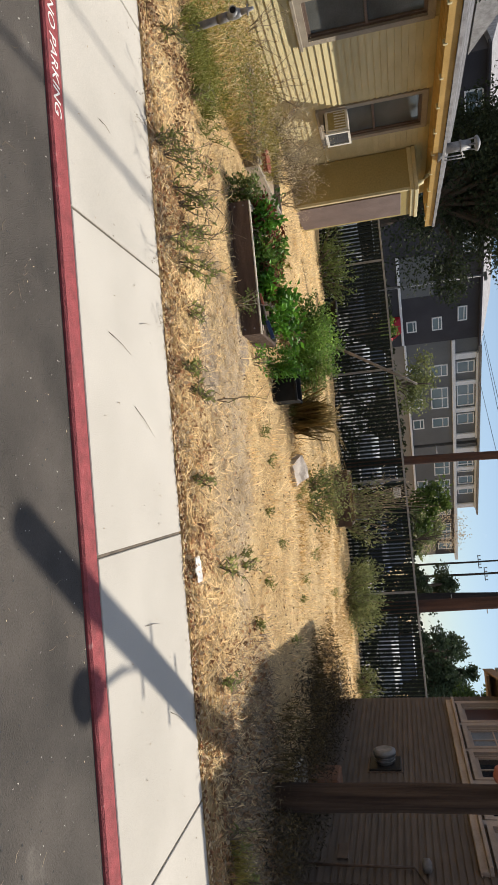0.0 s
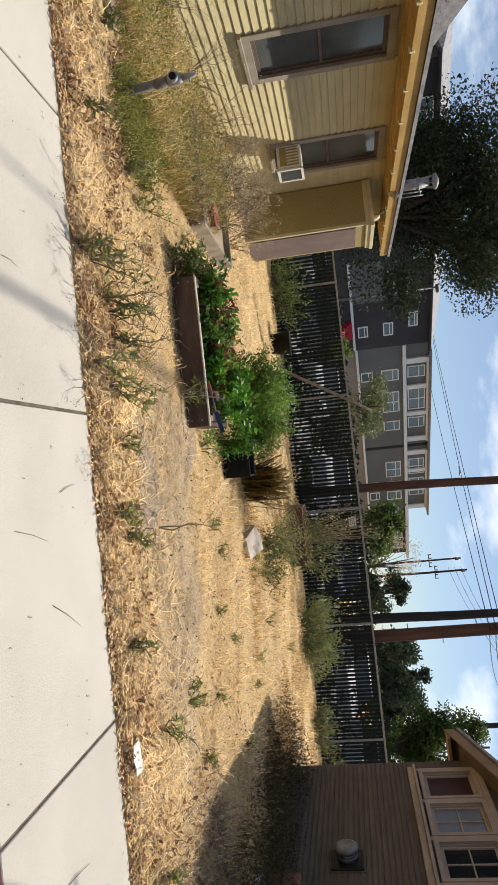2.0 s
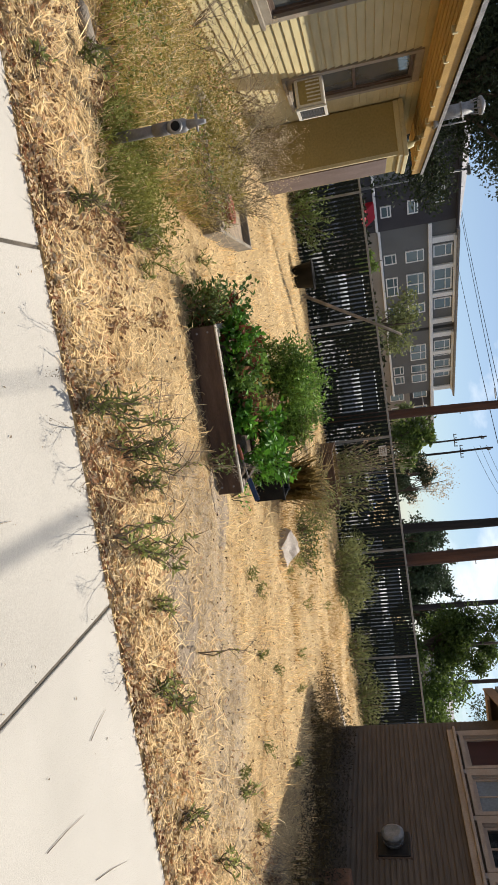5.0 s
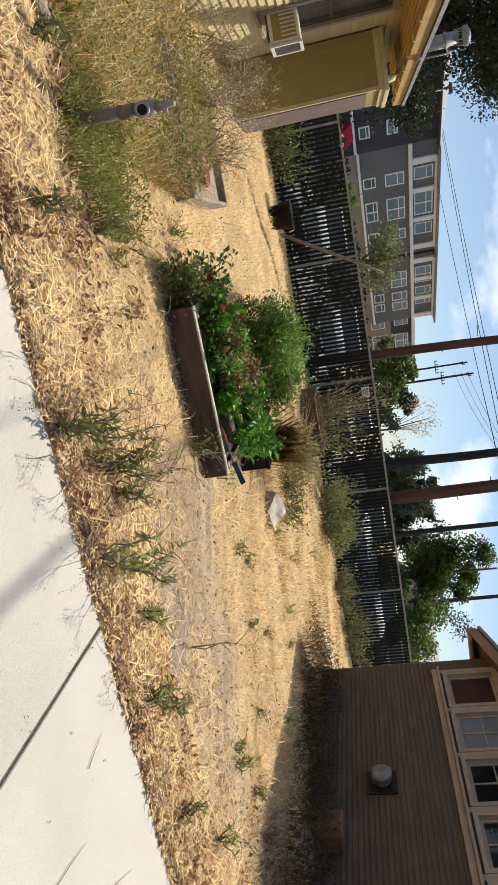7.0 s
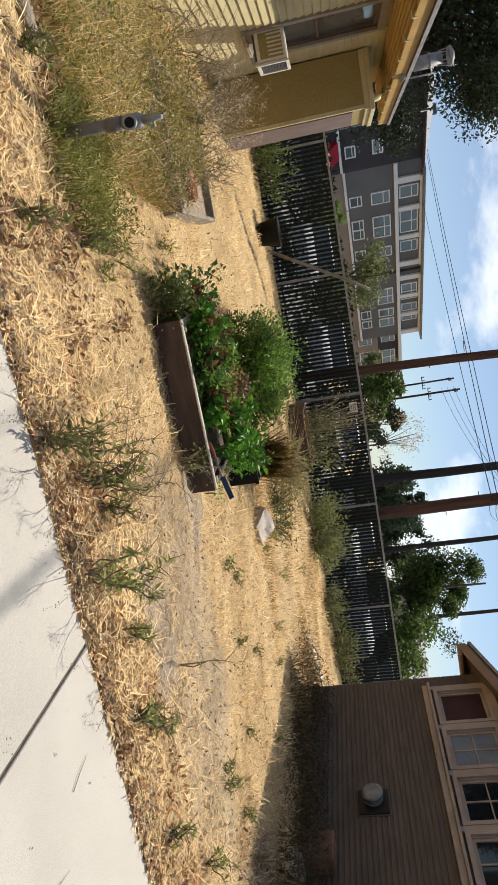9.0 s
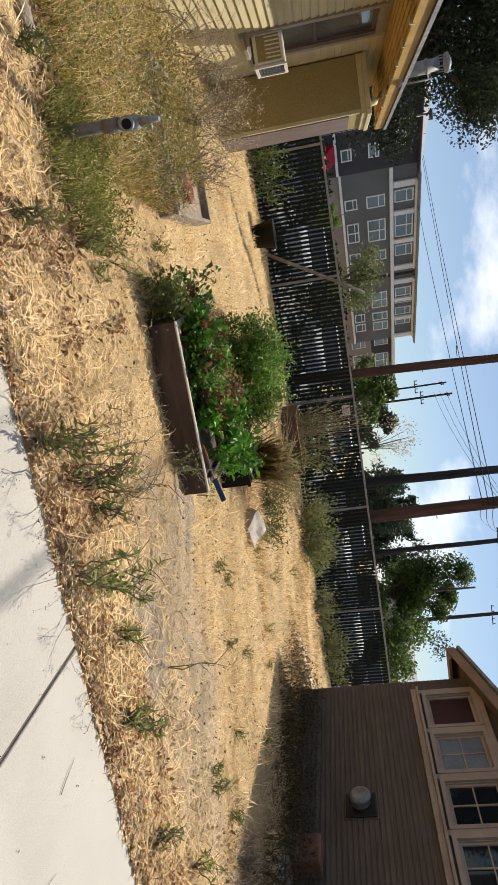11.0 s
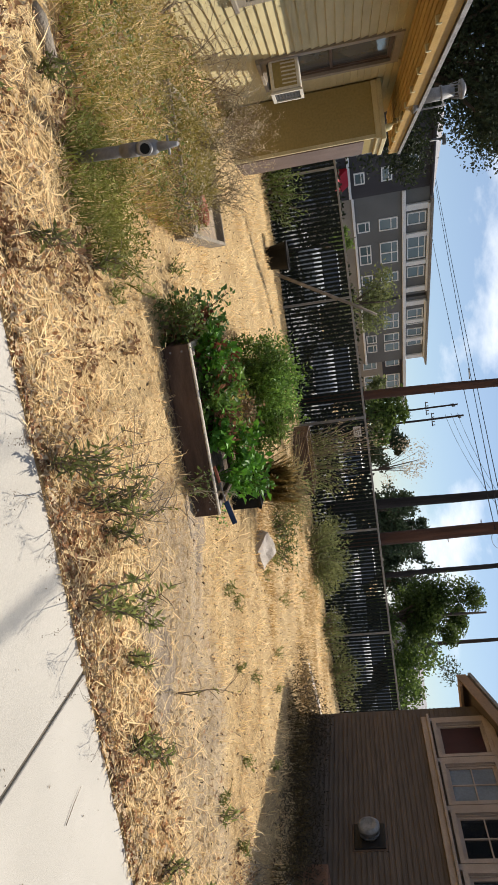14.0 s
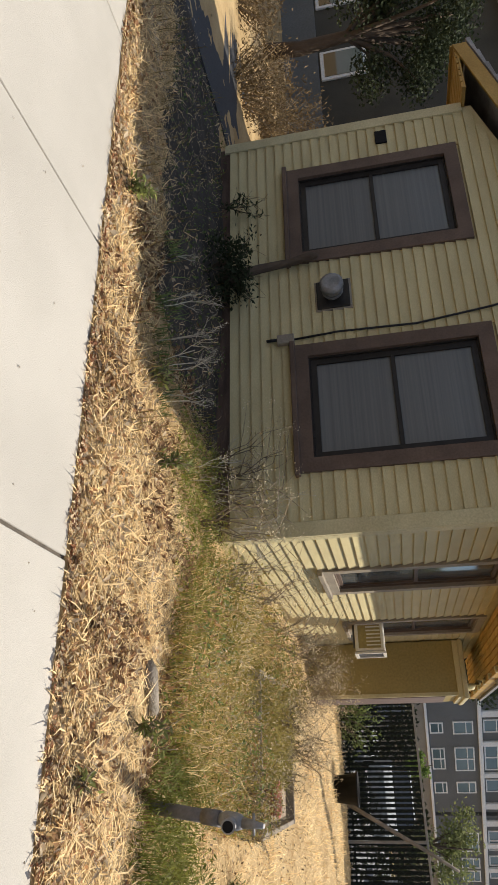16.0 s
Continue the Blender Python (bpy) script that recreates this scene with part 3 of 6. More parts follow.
    part("flue_cap", tubed([(fx, fy, 3.36), (fx, fy, 3.4), (fx, fy, 3.44)], [0.125, 0.13, 0.05], 14), GALV, flue)
    for k in range(6):
        c, d = 0.09 * math.cos(k * math.pi / 3), 0.09 * math.sin(k * math.pi / 3)
        part("cap_strut", tubed([(fx + c, fy + d, 3.24), (fx + c * 1.2, fy + d * 1.2, 3.38)], 0.008, 5), GALV, flue)
    part("flue_flashing", tubed([(fx, fy, 2.72), (fx, fy, 2.86)], [0.2, 0.1], 14), GALV, flue)
    for dx, dy in ((0.12, 0.2), (0.02, 0.3)):
        part("flue_brace", tubed([(fx + dx, fy + dy, 2.72), (fx + dx, fy + dy, 3.2)], 0.011, 6), GALV, flue)
        part("brace_tie", tubed([(fx + dx, fy + dy, 3.16), (fx, fy, 3.12)], 0.009, 5), GALV, flue)
    part("drain_elbow", tubed([(-7.0, 14.4, 2.38), (-7.0, 14.33, 2.48), (-7.04, 14.22, 2.56), (-7.1, 14.1, 2.68)], [0.06, 0.05, 0.045, 0.045], 10), YELLOW_TRIM, house)
    return house


def hood(parent, at, u, z, metal, s, backing=None):
    """A square wall plate with a round capped exhaust."""
    if backing:
        part("backing_plate", obox(bmesh.new(), at, u - s * 0.56, u + s * 0.56, 0.0, 0.026, z - s * 0.56, z + s * 0.56, 0.004), backing, parent)
    plate = part("exhaust_plate", obox(bmesh.new(), at, u - s / 2, u + s / 2, 0.02, 0.05, z - s / 2, z + s / 2, 0.006), REVEAL_SHADE_AND_PLATE, parent)
    BASES[plate] = BASES[parent]
    part("exhaust_pipe", tubed([at(u, 0.05, z + 0.0), at(u, 0.16, z + 0.0)], s * 0.26, 14), metal, plate)
    for w in (0.09, 0.13):
        part("exhaust_ring", tubed([at(u, w, z), at(u, w + 0.016, z)], s * 0.33, 14), metal, plate)
    part("exhaust_cap", tubed([at(u, 0.16, z), at(u, 0.21, z), at(u, 0.23, z)], [s * 0.36, s * 0.36, s * 0.26], 16), metal, plate)


CURTAINED = mat("blind_behind_glass", (0.145, 0.152, 0.152), (0.11, 0.116, 0.117), 1.5, 0.3, 0.0, 30, spec=0.5, stretch=(0.2, 1, 30))
# Grey base stands for the curtain and sky reflection in the side panes.
SIDE_PANE = mat("grey_curtain_and_reflection", (0.11, 0.112, 0.105), (0.05, 0.052, 0.05), 1.1, 0.1, 0.0, 30, spec=0.5, stretch=(1, 1, 2))
# Black of the exhaust plates, also put in for shadow in front window reveals.
REVEAL_SHADE_AND_PLATE = mat("black_reveal_shade_and_plate", (0.03, 0.026, 0.023), (0.02, 0.018, 0.016), 8, 0.45, 0.0, 30)
PORCH = mat("plain_yellow_board", (0.33, 0.26, 0.10), (0.29, 0.225, 0.085), 1.5, 0.7, 0.06, 30)
PINK_DOOR = mat("faded_mauve_door", (0.17, 0.125, 0.11), (0.13, 0.095, 0.082), 3, 0.7, 0.06, 30)

yellow_house()


def air_conditioner():
    ac = thing("air_conditioner", (-7.5, 12.6, 0.9), "off-white box air conditioner set in a side window", "air conditioner")
    x0, x1, y0, y1, z0, z1 = -7.72, -7.3, 12.44, 12.86, 0.9, 1.28
    part("casing", boxed(x0, x1, y0, y1, z0, z1, 0.012), AC_WHITE, ac)
    part("face_frame", ring(bmesh.new(), face("east", x1), y0 - 0.012, y1 + 0.012, 0.0, 0.026, z0 - 0.012, z1 + 0.012, 0.04), AC_WHITE, ac)
    part("grille", boxed(x1 + 0.002, x1 + 0.008, y0 + 0.028, y1 - 0.028, z0 + 0.028, z1 - 0.028), AC_DARK, ac)
    for k in range(8):
        z = z0 + 0.04 + k * 0.04
        part("fin", boxed(x1 + 0.008, x1 + 0.016, y0 + 0.03, y1 - 0.03, z, z + 0.008), AC_DARK, ac)
    side = part("side_frame", ring(bmesh.new(), face("front", y0), x0 + 0.05, x1 - 0.012, 0.0, 0.014, z0 + 0.015, z1 - 0.015, 0.03), AC_WHITE, ac)
    part("side_recess", boxed(x0 + 0.08, x1 - 0.042, y0 - 0.003, y0 - 0.001, z0 + 0.045, z1 - 0.045), PORCH, side)
    for k in range(6):
        x = x0 + 0.1 + k * 0.046
        part("louvre", boxed(x, x + 0.016, y0 - 0.012, y0 - 0.003, z0 + 0.15, z1 - 0.05), AC_WHITE, side)
    part("support_bracket", boxed(x0 + 0.03, x1 - 0.06, y0 + 0.06, y0 + 0.09, z0 - 0.03, z0, 0.004), AC_DARK, ac)


air_conditioner()


# ---- the taupe house ----
def taupe_house():
    house = thing("taupe_house", (4.5, 10.2, 0), "taupe clapboard house with a row of small sash windows, in shade", "house")
    X, Y0, Y1, TOP = 2.17, 7.95, 13.15, 2.72
    west = face("west", X)
    wins = [(12.78 - 0.93 * k - 0.845, 12.78 - 0.93 * k, 2.06, 2.88) for k in range(5)]
    hole = [(a + 0.06, b - 0.06, lo + 0.06, hi - 0.06) for a, b, lo, hi in wins]
    part("wall", wall_mesh(west, Y0, Y1, 0.0, 3.0, hole), TAUPE, house)
    part("gable", prism([(Y0, 3.0), (Y1, 3.0), (10.2, 3.52)], "x", X, X + 0.15), TAUPE, house)
    part("wall", boxed(X + 0.15, 9.5, Y0, Y0 + 0.15, 0, 2.75), TAUPE, house)
    part("wall", boxed(X + 0.15, 9.5, Y1 - 0.15, Y1, 0, 2.75), TAUPE, house)
    part("wall", boxed(9.35, 9.5, Y0 + 0.15, Y1 - 0.15, 0, 2.75), TAUPE, house)
    band = (wins[-1][0] - 0.06, 12.84, 2.01, 2.95)
    roofline = lambda u: 3.56 - abs(u - 10.2) * 0.285  # noqa: E731
    siding(house, west, Y0 + 0.02, Y1 - 0.02, 0.1, 3.55, [band], 0.07, TAUPE, roofline, lap=0.022)
    part("window_ledge", obox(bmesh.new(), west, band[0], band[1] + 0.05, 0.0, 0.1, 1.985, 2.025, 0.006), TAUPE_TRIM, house)
    part("ledge_moulding", obox(bmesh.new(), west, band[0], band[1] + 0.03, 0.0, 0.06, 1.9, 1.985, 0.006), TAUPE_TRIM, house)
    part("head_trim", obox(bmesh.new(), west, band[0], band[1], 0.0, 0.05, 2.88, 2.97, 0.006), TAUPE_TRIM, house)
    for k, o in enumerate(wins):
        part("mullion", obox(bmesh.new(), west, o[1], o[1] + 0.085, 0.0, 0.035, 2.025, 2.88, 0.004), TAUPE_TRIM, house)
        pane = CURTAIN_RED if k == 0 else BLIND_BLUE if k == 1 else PANE
        sash_window(house, west, *o, TAUPE_TRIM, 0.06, pane, sill=False, rail=False, muntins=k > 0, sash=TAUPE_TRIM)
    hood(house, west, 10.52, 0.99, GALV, 0.4, backing=BROWN_TRIM)
    for s, y0, e in ((1, 13.55, 2.66), (-1, 7.92, 2.99)):
        part("roof", prism([(y0, e), (y0, e + 0.12), (10.2, 3.76), (10.2, 3.64)], "x", 1.86, 9.9), TAUPE, house)
        part("rake_board", prism([(y0, e - 0.08), (y0, e + 0.08), (10.2, 3.72), (10.2, 3.56)], "x", 1.835, 1.857), RAKE, house)
        part("shingles", prism([(y0 + s * 0.03, e + 0.12), (y0 + s * 0.03, e + 0.17), (10.2, 3.81), (10.2, 3.764)], "x", 1.83, 9.93), ROOFING, house)
        if s == 1:
            part("eave_board", boxed(1.86, 9.9, y0 - 0.3, y0, 2.6, 2.64), RAKE, house)
    # hose tap and small gas fittings near the street end
    tap = part("tap_plate", obox(bmesh.new(), west, 8.35, 8.62, 0.021, 0.035, 0.55, 0.66, 0.003), BROWN_TRIM, house)
    part("tap_pipe", tubed([(X - 0.05, 8.2, 0.1), (X - 0.05, 8.2, 1.3), (X - 0.05, 7.9, 1.42)], 0.014, 8), BROWN_TRIM, house)
    part("regulator", tubed([(X - 0.07, 8.2, 1.38), (X - 0.07, 8.2, 1.4), (X - 0.07, 8.2, 1.45), (X - 0.07, 8.2, 1.47)], [0.04, 0.065, 0.065, 0.03], 12), GREY_PLASTIC, house)


RAKE = mat("brown_rake_paint", (0.28, 0.18, 0.11), (0.22, 0.14, 0.085), 3, 0.7, 0.06, 40)
BLIND_BLUE = mat("pale_blue_blind", (0.2, 0.23, 0.27), (0.15, 0.17, 0.2), 3, 0.2, 0.0, 30, spec=0.6)
taupe_house()


# ---- fence along the back of the lot ----
def back_fence():
    fence = thing("steel_fence", (0, 20.38, 0), "tall black steel picket fence with a pale top rail", "fence")
    y = 20.38
    bm = boxed(-0.033, 0.033, y - 0.008, y + 0.01, -0.1, 1.64)
    bmesh.ops.transform(bm, matrix=Matrix.Translation((0, -y, 0)), verts=bm.verts)
    me = bpy.data.meshes.new("picket")
    bm.to_mesh(me)
    bm.free()
    me.materials.append(FENCE_METAL)
    for k in range(290):
        ob = new("picket", me)
        ob.parent = fence
        ob.location = (-15.4 + 0.105 * k, 0, 0)
    part("top_rail", boxed(-15.5, 15.2, y - 0.022, y + 0.022, 1.64, 1.69, 0.004), FENCE_RAIL, fence)
    part("rail", boxed(-15.5, 15.2, y + 0.01, y + 0.035, 0.08, 0.12), FENCE_METAL, fence)
    for k in range(10):
        x = 4.8 + 3.07 * (k - 6)
        part("post", boxed(x - 0.03, x + 0.03, y - 0.031, y + 0.031, -0.12, 1.64, 0.004), FENCE_RAIL, fence)
    # diamond wire woven over the pickets
    n, step, top = 380, 0.085, 1.62
    x = -15.4 + np.arange(n) * step
    for s in (1, -1):
        rows = []
        for a, b in ((0.0, 0.27), (0.27, 0.54), (0.54, 0.81), (0.81, 1.08), (1.08, 1.35), (1.35, top)):
            u0, u1 = x + s * a * 0.6, x + s * b * 0.6
            w = np.full(n, 0.0032)
            f = np.full(n, y - 0.014 - 0.003 * s)
            rows.append(np.stack([np.stack([u0 - w, f, np.full(n, a)], 1), np.stack([u0 + w, f, np.full(n, a)], 1), np.stack([u1 + w, f, np.full(n, b)], 1), np.stack([u1 - w, f, np.full(n, b)], 1)], 1))
        ob = part("wire_mesh", pieces("wire_mesh", np.concatenate(rows), [(0, 1, 2, 3)]), FENCE_WIRE, fence)
        ob["kind"] = "stuff"
    sign = thing("fence_sign", (-0.98, y - 0.03, 1.4), "small white notice fixed to the steel fence", "sign")
    part("plate", boxed(-1.13, -0.86, y - 0.045, y - 0.03, 1.33, 1.53, 0.004), WHITE_PAINT, sign)
    for k in range(3):
        part("text_bar", boxed(-1.09, -0.9 - 0.03 * k, y - 0.048, y - 0.045, 1.47 - k * 0.05, 1.485 - k * 0.05), AC_DARK, sign)


back_fence()


# ---- utility poles and cables ----
def utility_pole(x, y, top, r, label, arms=(), material=POLE_WOOD, pins=True, lean=0.0):
    pole = thing("utility_pole", (x, y, 0), label, "utility pole", "utility poles")
    n = 9
    part("shaft", tubed([(x + lean * top * k / n + 0.012 * math.sin(k * 1.3), y + 0.012 * math.cos(k), -0.3 + (top + 0.3) * k / n) for k in range(n + 1)], [r * (1.12 - 0.3 * k / n) for k in range(n + 1)], 12), material, pole)
    for z, half, along in arms:
        dx, dy = (half, 0) if along == "x" else (0, half)
        arm = part("crossarm", tubed([(x - dx, y - r - dy, z), (x + dx, y - r + dy, z)], 0.045, 4), material, pole)
        for s in (-0.9, -0.35, 0.35, 0.9):
            part("insulator", tubed([(x + dx * s, y - r + dy * s, z + 0.04), (x + dx * s, y - r + dy * s, z + 0.22)], [0.035, 0.05], 8), GREY_PLASTIC, arm)
    if pins:
        for k in range(3):
            z = 2.6 + k * 0.9
            part("step_bolt", tubed([(x, y, z), (x + (0.28 if k % 2 else -0.28), y, z)], 0.014, 6), GALV, pole)
    return pole


def cable(name, a, b, sag, r, label):
    a, b = Vector(a), Vector(b)
    pts = [a.lerp(b, k / 16) - Vector((0, 0, sag * 4 * (k / 16) * (1 - k / 16))) for k in range(17)]
    ob = part(name, tubed(pts, r, 5), WIRE, None)
    return tagged(ob, label, "cable", "overhead cables")


BLACK_POLE = mat("tarred_pole_wood", (0.045, 0.035, 0.03), (0.025, 0.02, 0.018), 3, 0.8, 0.4, 60, stretch=(3, 3, 0.25))
POLE_A = utility_pole(-1.92, 20.75, 9.5, 0.115, "slim reddish wooden utility pole behind the fence", lean=0.035)
POLE_B = utility_pole(2.2, 20.8, 12.2, 0.165, "thick reddish wooden utility pole behind the fence", ((11.2, 1.1, "x"),))
POLE_C = utility_pole(2.95, 26.0, 6.7, 0.17, "stubby dark wooden pole standing in the parking lot", material=BLACK_POLE, pins=False, lean=0.02)
for fx, fy, ft, fr in ((7.7, 60, 10.2, 0.1), (6.7, 60, 9.8, 0.085), (14.5, 45, 12.5, 0.17), (28.6, 60, 14.5, 0.18)):
    utility_pole(fx, fy, ft, fr, "distant dark utility pole with crossarms against the sky", ((ft - 0.5, 0.55 if fr < 0.12 else 1.2, "y" if fr < 0.12 else "x"), (ft - 2.6, 0.55 if fr < 0.12 else 1.0, "x")), BLACK_POLE, False)


SPLIT_WOOD = mat("split_weathered_pole", (0.10, 0.065, 0.045), (0.035, 0.022, 0.016), 4, 0.9, 0.6, 60, stretch=(5, 5, 0.22))


def street_pole():
    x, y = 1.31, 7.85
    pole = thing("street_light_pole", (x, y, 0), "rough wooden pole with a bracket lamp beside the taupe house", "utility pole")
    n = 8
    part("shaft", tubed([(x + 0.01 * math.sin(2 * k), y, -0.3 + 6.4 * k / n) for k in range(n + 1)], [0.13 - 0.003 * k for k in range(n + 1)], 14), SPLIT_WOOD, pole)
    arm = part("bracket", tubed([(x, y, 4.1), (x + 0.03, y - 0.25, 4.42), (x + 0.07, y - 0.5, 4.5)], 0.022, 8), GALV, pole)
    part("lamp_head", tubed([(x + 0.08, y - 0.58, 4.56), (x + 0.08, y - 0.58, 4.53), (x + 0.08, y - 0.58, 4.47), (x + 0.08, y - 0.58, 4.44)], [0.05, 0.12, 0.135, 0.09], 14), GALV, arm)
    for k, z in enumerate((3.5, 3.8, 4.1, 4.4)):
        part("step_bolt", tubed([(x, y, z), (x + (0.26 if k % 2 else -0.26), y, z + 0.02)], 0.013, 6), GALV, pole)
    part("insulator", tubed([(x - 0.17, y - 0.06, 2.12), (x - 0.22, y - 0.06, 2.14), (x - 0.3, y - 0.06, 2.15)], [0.04, 0.075, 0.06], 10), TERRACOTTA, pole)


street_pole()
across = utility_pole(-2.2, -5.6, 5.2, 0.15, "wooden utility pole on the far side of the street", pins=False)
cable("cable", (2.0, 20.6, 11.4), (-2.2, -5.6, 4.7), 0.05, 0.026, "thick black service cable crossing high over the lot")
cable("cable", (1.3, 20.6, 11.6), (-2.6, -5.6, 5.0), 0.1, 0.012, "thin black service cable crossing high over the lot")
for k, (z, fx, fz) in enumerate(((5.0, -8.9, 8.45), (4.85, -8.3, 8.45), (4.7, -4.9, 7.75))):
    cable("cable", (2.1, 20.62, z), (fx - 6, 58, fz + 0.6), 0.1, 0.012, "thin black overhead cable against the sky")
    cable("cable", (2.1, 20.62, z), (14.5 - 0.5 * k, 45, 10.4 - 0.4 * k), 0.3, 0.012, "thin black overhead cable against the sky")
for k in range(3):
    cable("cable", (14.5 - 0.6 * k, 45, 12.2 - 0.5 * k), (7.4, 60, 9.7 - 0.5 * k), 0.5, 0.014, "thin black overhead cable against the sky")
    cable("cable", (28.6 - 0.6 * k, 60, 14 - 0.6 * k), (14.5, 45, 12.2 - 0.6 * k), 0.6, 0.014, "thin black overhead cable against the sky")
for k, z in enumerate((4.7, 4.85, 5.0)):
    part("insulator", tubed([(2.12, 20.66, z), (2.12, 20.56, z)], [0.02, 0.035], 8), BLACK_POLE, POLE_B)


# ---- apartment block ----
def apartment():
    A, B = Vector((-8.9, 45.0, 0)), Vector((2.0, 57.0, 0))
    turn = math.atan2(B.y - A.y, B.x - A.x)
    apt = thing("apartment_building", (0, 0, 0), "grey and white three-storey apartment block with a low roof", "apartment building")
    f = face("front", 0.0)
    bays = ((0.55, 8.2), (9.2, 16.0))
    part("wall", boxed(-0.6, 16.1, 0.0, 12, -0.2, 2.65), APT_BEIGE, apt)
    part("wall", boxed(-0.6, 8.6, 0.0, 12, 2.65, 7.1), APT_GREY, apt)
    part("wall", boxed(8.9, 16.1, 0.0, 12, 2.65, 7.1), APT_GREY, apt)
    part("recess", boxed(8.6, 8.9, 0.25, 12, 2.65, 7.1), APT_DARK, apt)
    part("storey_trim", obox(bmesh.new(), f, -0.6, 16.1, 0.0, 0.12, 2.6, 2.75, 0.02), APT_WHITE, apt)
    part("storey_trim", obox(bmesh.new(), f, -0.6, 16.1, 0.0, 0.2, 5.5, 5.72, 0.02), APT_WHITE, apt)
    for a, b in bays:
        for c, d in ((a, a + 0.45), (b - 0.45, b), (a + (b - a) * 0.3, a + (b - a) * 0.3 + 0.35), (a + (b - a) * 0.62, a + (b - a) * 0.62 + 0.35)):
            part("panel", obox(bmesh.new(), f, c, d, 0.0, 0.15, 5.722, 7.0, 0.02), APT_WHITE, apt)
        part("storey_trim", obox(bmesh.new(), f, a, b, 0.0, 0.25, 7.0, 7.14, 0.02), APT_WHITE, apt)
        part("roof", prism([(-0.5, 7.14), (13, 7.14), (13, 7.2), (6, 8.0), (-0.6, 7.25)], "x", a - 0.6, b + 0.5), ROOFING, apt)
    spans = {5.8: ((1.25, 2.2), (3.15, 5.1), (5.85, 6.85), (10.15, 11.85), (12.35, 13.2), (13.4, 14.4)),
             4.13: ((1.35, 2.3), (3.3, 5.15), (6.05, 6.95), (10.3, 12.0), (12.6, 13.5), (13.75, 14.75)),
             2.84: ((1.4, 2.2), (3.35, 5.0), (6.05, 6.95), (12.55, 13.5), (13.75, 14.65))}
    for z, row in spans.items():
        for a, b in row:
            h = 0.75 if z < 3 else 1.12
            apt_window(apt, f, a, b, z, z + h)
    # lower extension at the far end
    part("wall", boxed(16.1, 23, 0.5, 12, -0.2, 3.95), APT_BEIGE, apt)
    part("wall", boxed(16.1, 23, 0.5, 12, 3.95, 5.55), APT_DARK, apt)
    part("roof", boxed(16.1, 23.4, 0.1, 12, 5.55, 5.78), APT_WHITE, apt)
    part("penthouse", boxed(15.0, 18.0, 3.0, 7, 5.78, 6.95), APT_DARK, apt)
    f2 = face("front", 0.5)
    for a, b, c, d in ((16.5, 17.6, 2.4, 3.5), (18.6, 20.3, 2.4, 3.5), (16.5, 17.5, 4.2, 5.3), (18.7, 20.7, 4.2, 5.3), (21.3, 22.2, 4.2, 5.3)):
        apt_window(apt, f2, a, b, c, d)
    apt.matrix_world = Matrix.Translation(A) @ Matrix.Rotation(turn, 4, "Z")
    # the shaded wing that runs towards the lot
    wing = thing("apartment_wing", (0, 0, 0), "dark slate apartment wing in shade with a red awning", "apartment building")
    f = face("front", 0.0)
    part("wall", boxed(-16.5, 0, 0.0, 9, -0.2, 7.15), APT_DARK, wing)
    part("roof", prism([(-0.45, 7.17), (9.5, 7.17), (4.5, 8.5)], "x", -16.9, 0.3), ROOFING, wing)
    part("eave", boxed(-16.9, 0.3, -0.5, -0.01, 7.05, 7.16, 0.02), APT_DARK, wing)
    part("storey_trim", obox(bmesh.new(), f, -6.6, -0.1, 0.0, 0.12, 2.5, 2.65, 0.02), APT_WHITE, wing)
    part("garage_panel", obox(bmesh.new(), f, -6.5, -3.7, 0.0, 0.06, 2.66, 4.5, 0.01), APT_GREY, wing)
    part("awning", prism([(-0.9, 1.75), (-0.02, 1.85), (-0.02, 2.55), (-0.1, 2.55)], "x", -2.4, -1.2), RED_CLOTH, wing)
    for a, b, c, d in ((-1.9, -1.05, 2.85, 3.45), (-2.0, -1.0, 4.35, 4.95), (-2.6, -1.5, 5.85, 6.4), (-7.5, -6.3, 6.1, 6.95), (-11, -9.8, 6.1, 6.95), (-14.9, -13.7, 6.1, 6.95), (-11, -9.8, 3.6, 4.5), (-14.9, -13.7, 3.6, 4.5)):
        apt_window(wing, f, a, b, c, d)
    wing.matrix_world = Matrix.Translation(A + Vector((-0.3, -0.6, 0))) @ Matrix.Rotation(radians(52), 4, "Z")


def apt_window(parent, f, a, b, c, d):
    t = 0.07
    win = part("window", ring(bmesh.new(), f, a, b, 0.0, 0.06, c, d, t), APT_WHITE, parent)
    if b - a > 1.2:
        part("mullion", obox(bmesh.new(), f, (a + b) / 2 - 0.04, (a + b) / 2 + 0.04, 0.0, 0.058, c + t, d - t), APT_WHITE, win)
    part("glazing_bar", obox(bmesh.new(), f, a + t, b - t, 0.0, 0.056, c + (d - c) * 0.62, c + (d - c) * 0.62 + 0.05), APT_WHITE, win)
    part("pane", obox(bmesh.new(), f, a + t, b - t, 0.005, 0.02, c + t, d - t), APT_GLASS, win)


apartment()


# ---- dry grass, litter ----
OLIVE_GREEN = mat("olive_green_leaves", (0.29, 0.29, 0.065), (0.16, 0.18, 0.04), 3, 0.7, 0.0, 30, island=0.3, trans=0.3)
RNG = np.random.default_rng(7)


def scatter(n, x0, x1, y0, y1, rng, keep=None, lift=0.0):
    p = np.stack([rng.uniform(x0, x1, n), rng.uniform(y0, y1, n)], 1)
    if keep is not None:
        p = p[keep(p[:, 0], p[:, 1])]
    return np.c_[p, ground_z(p[:, 0], p[:, 1]) + lift]


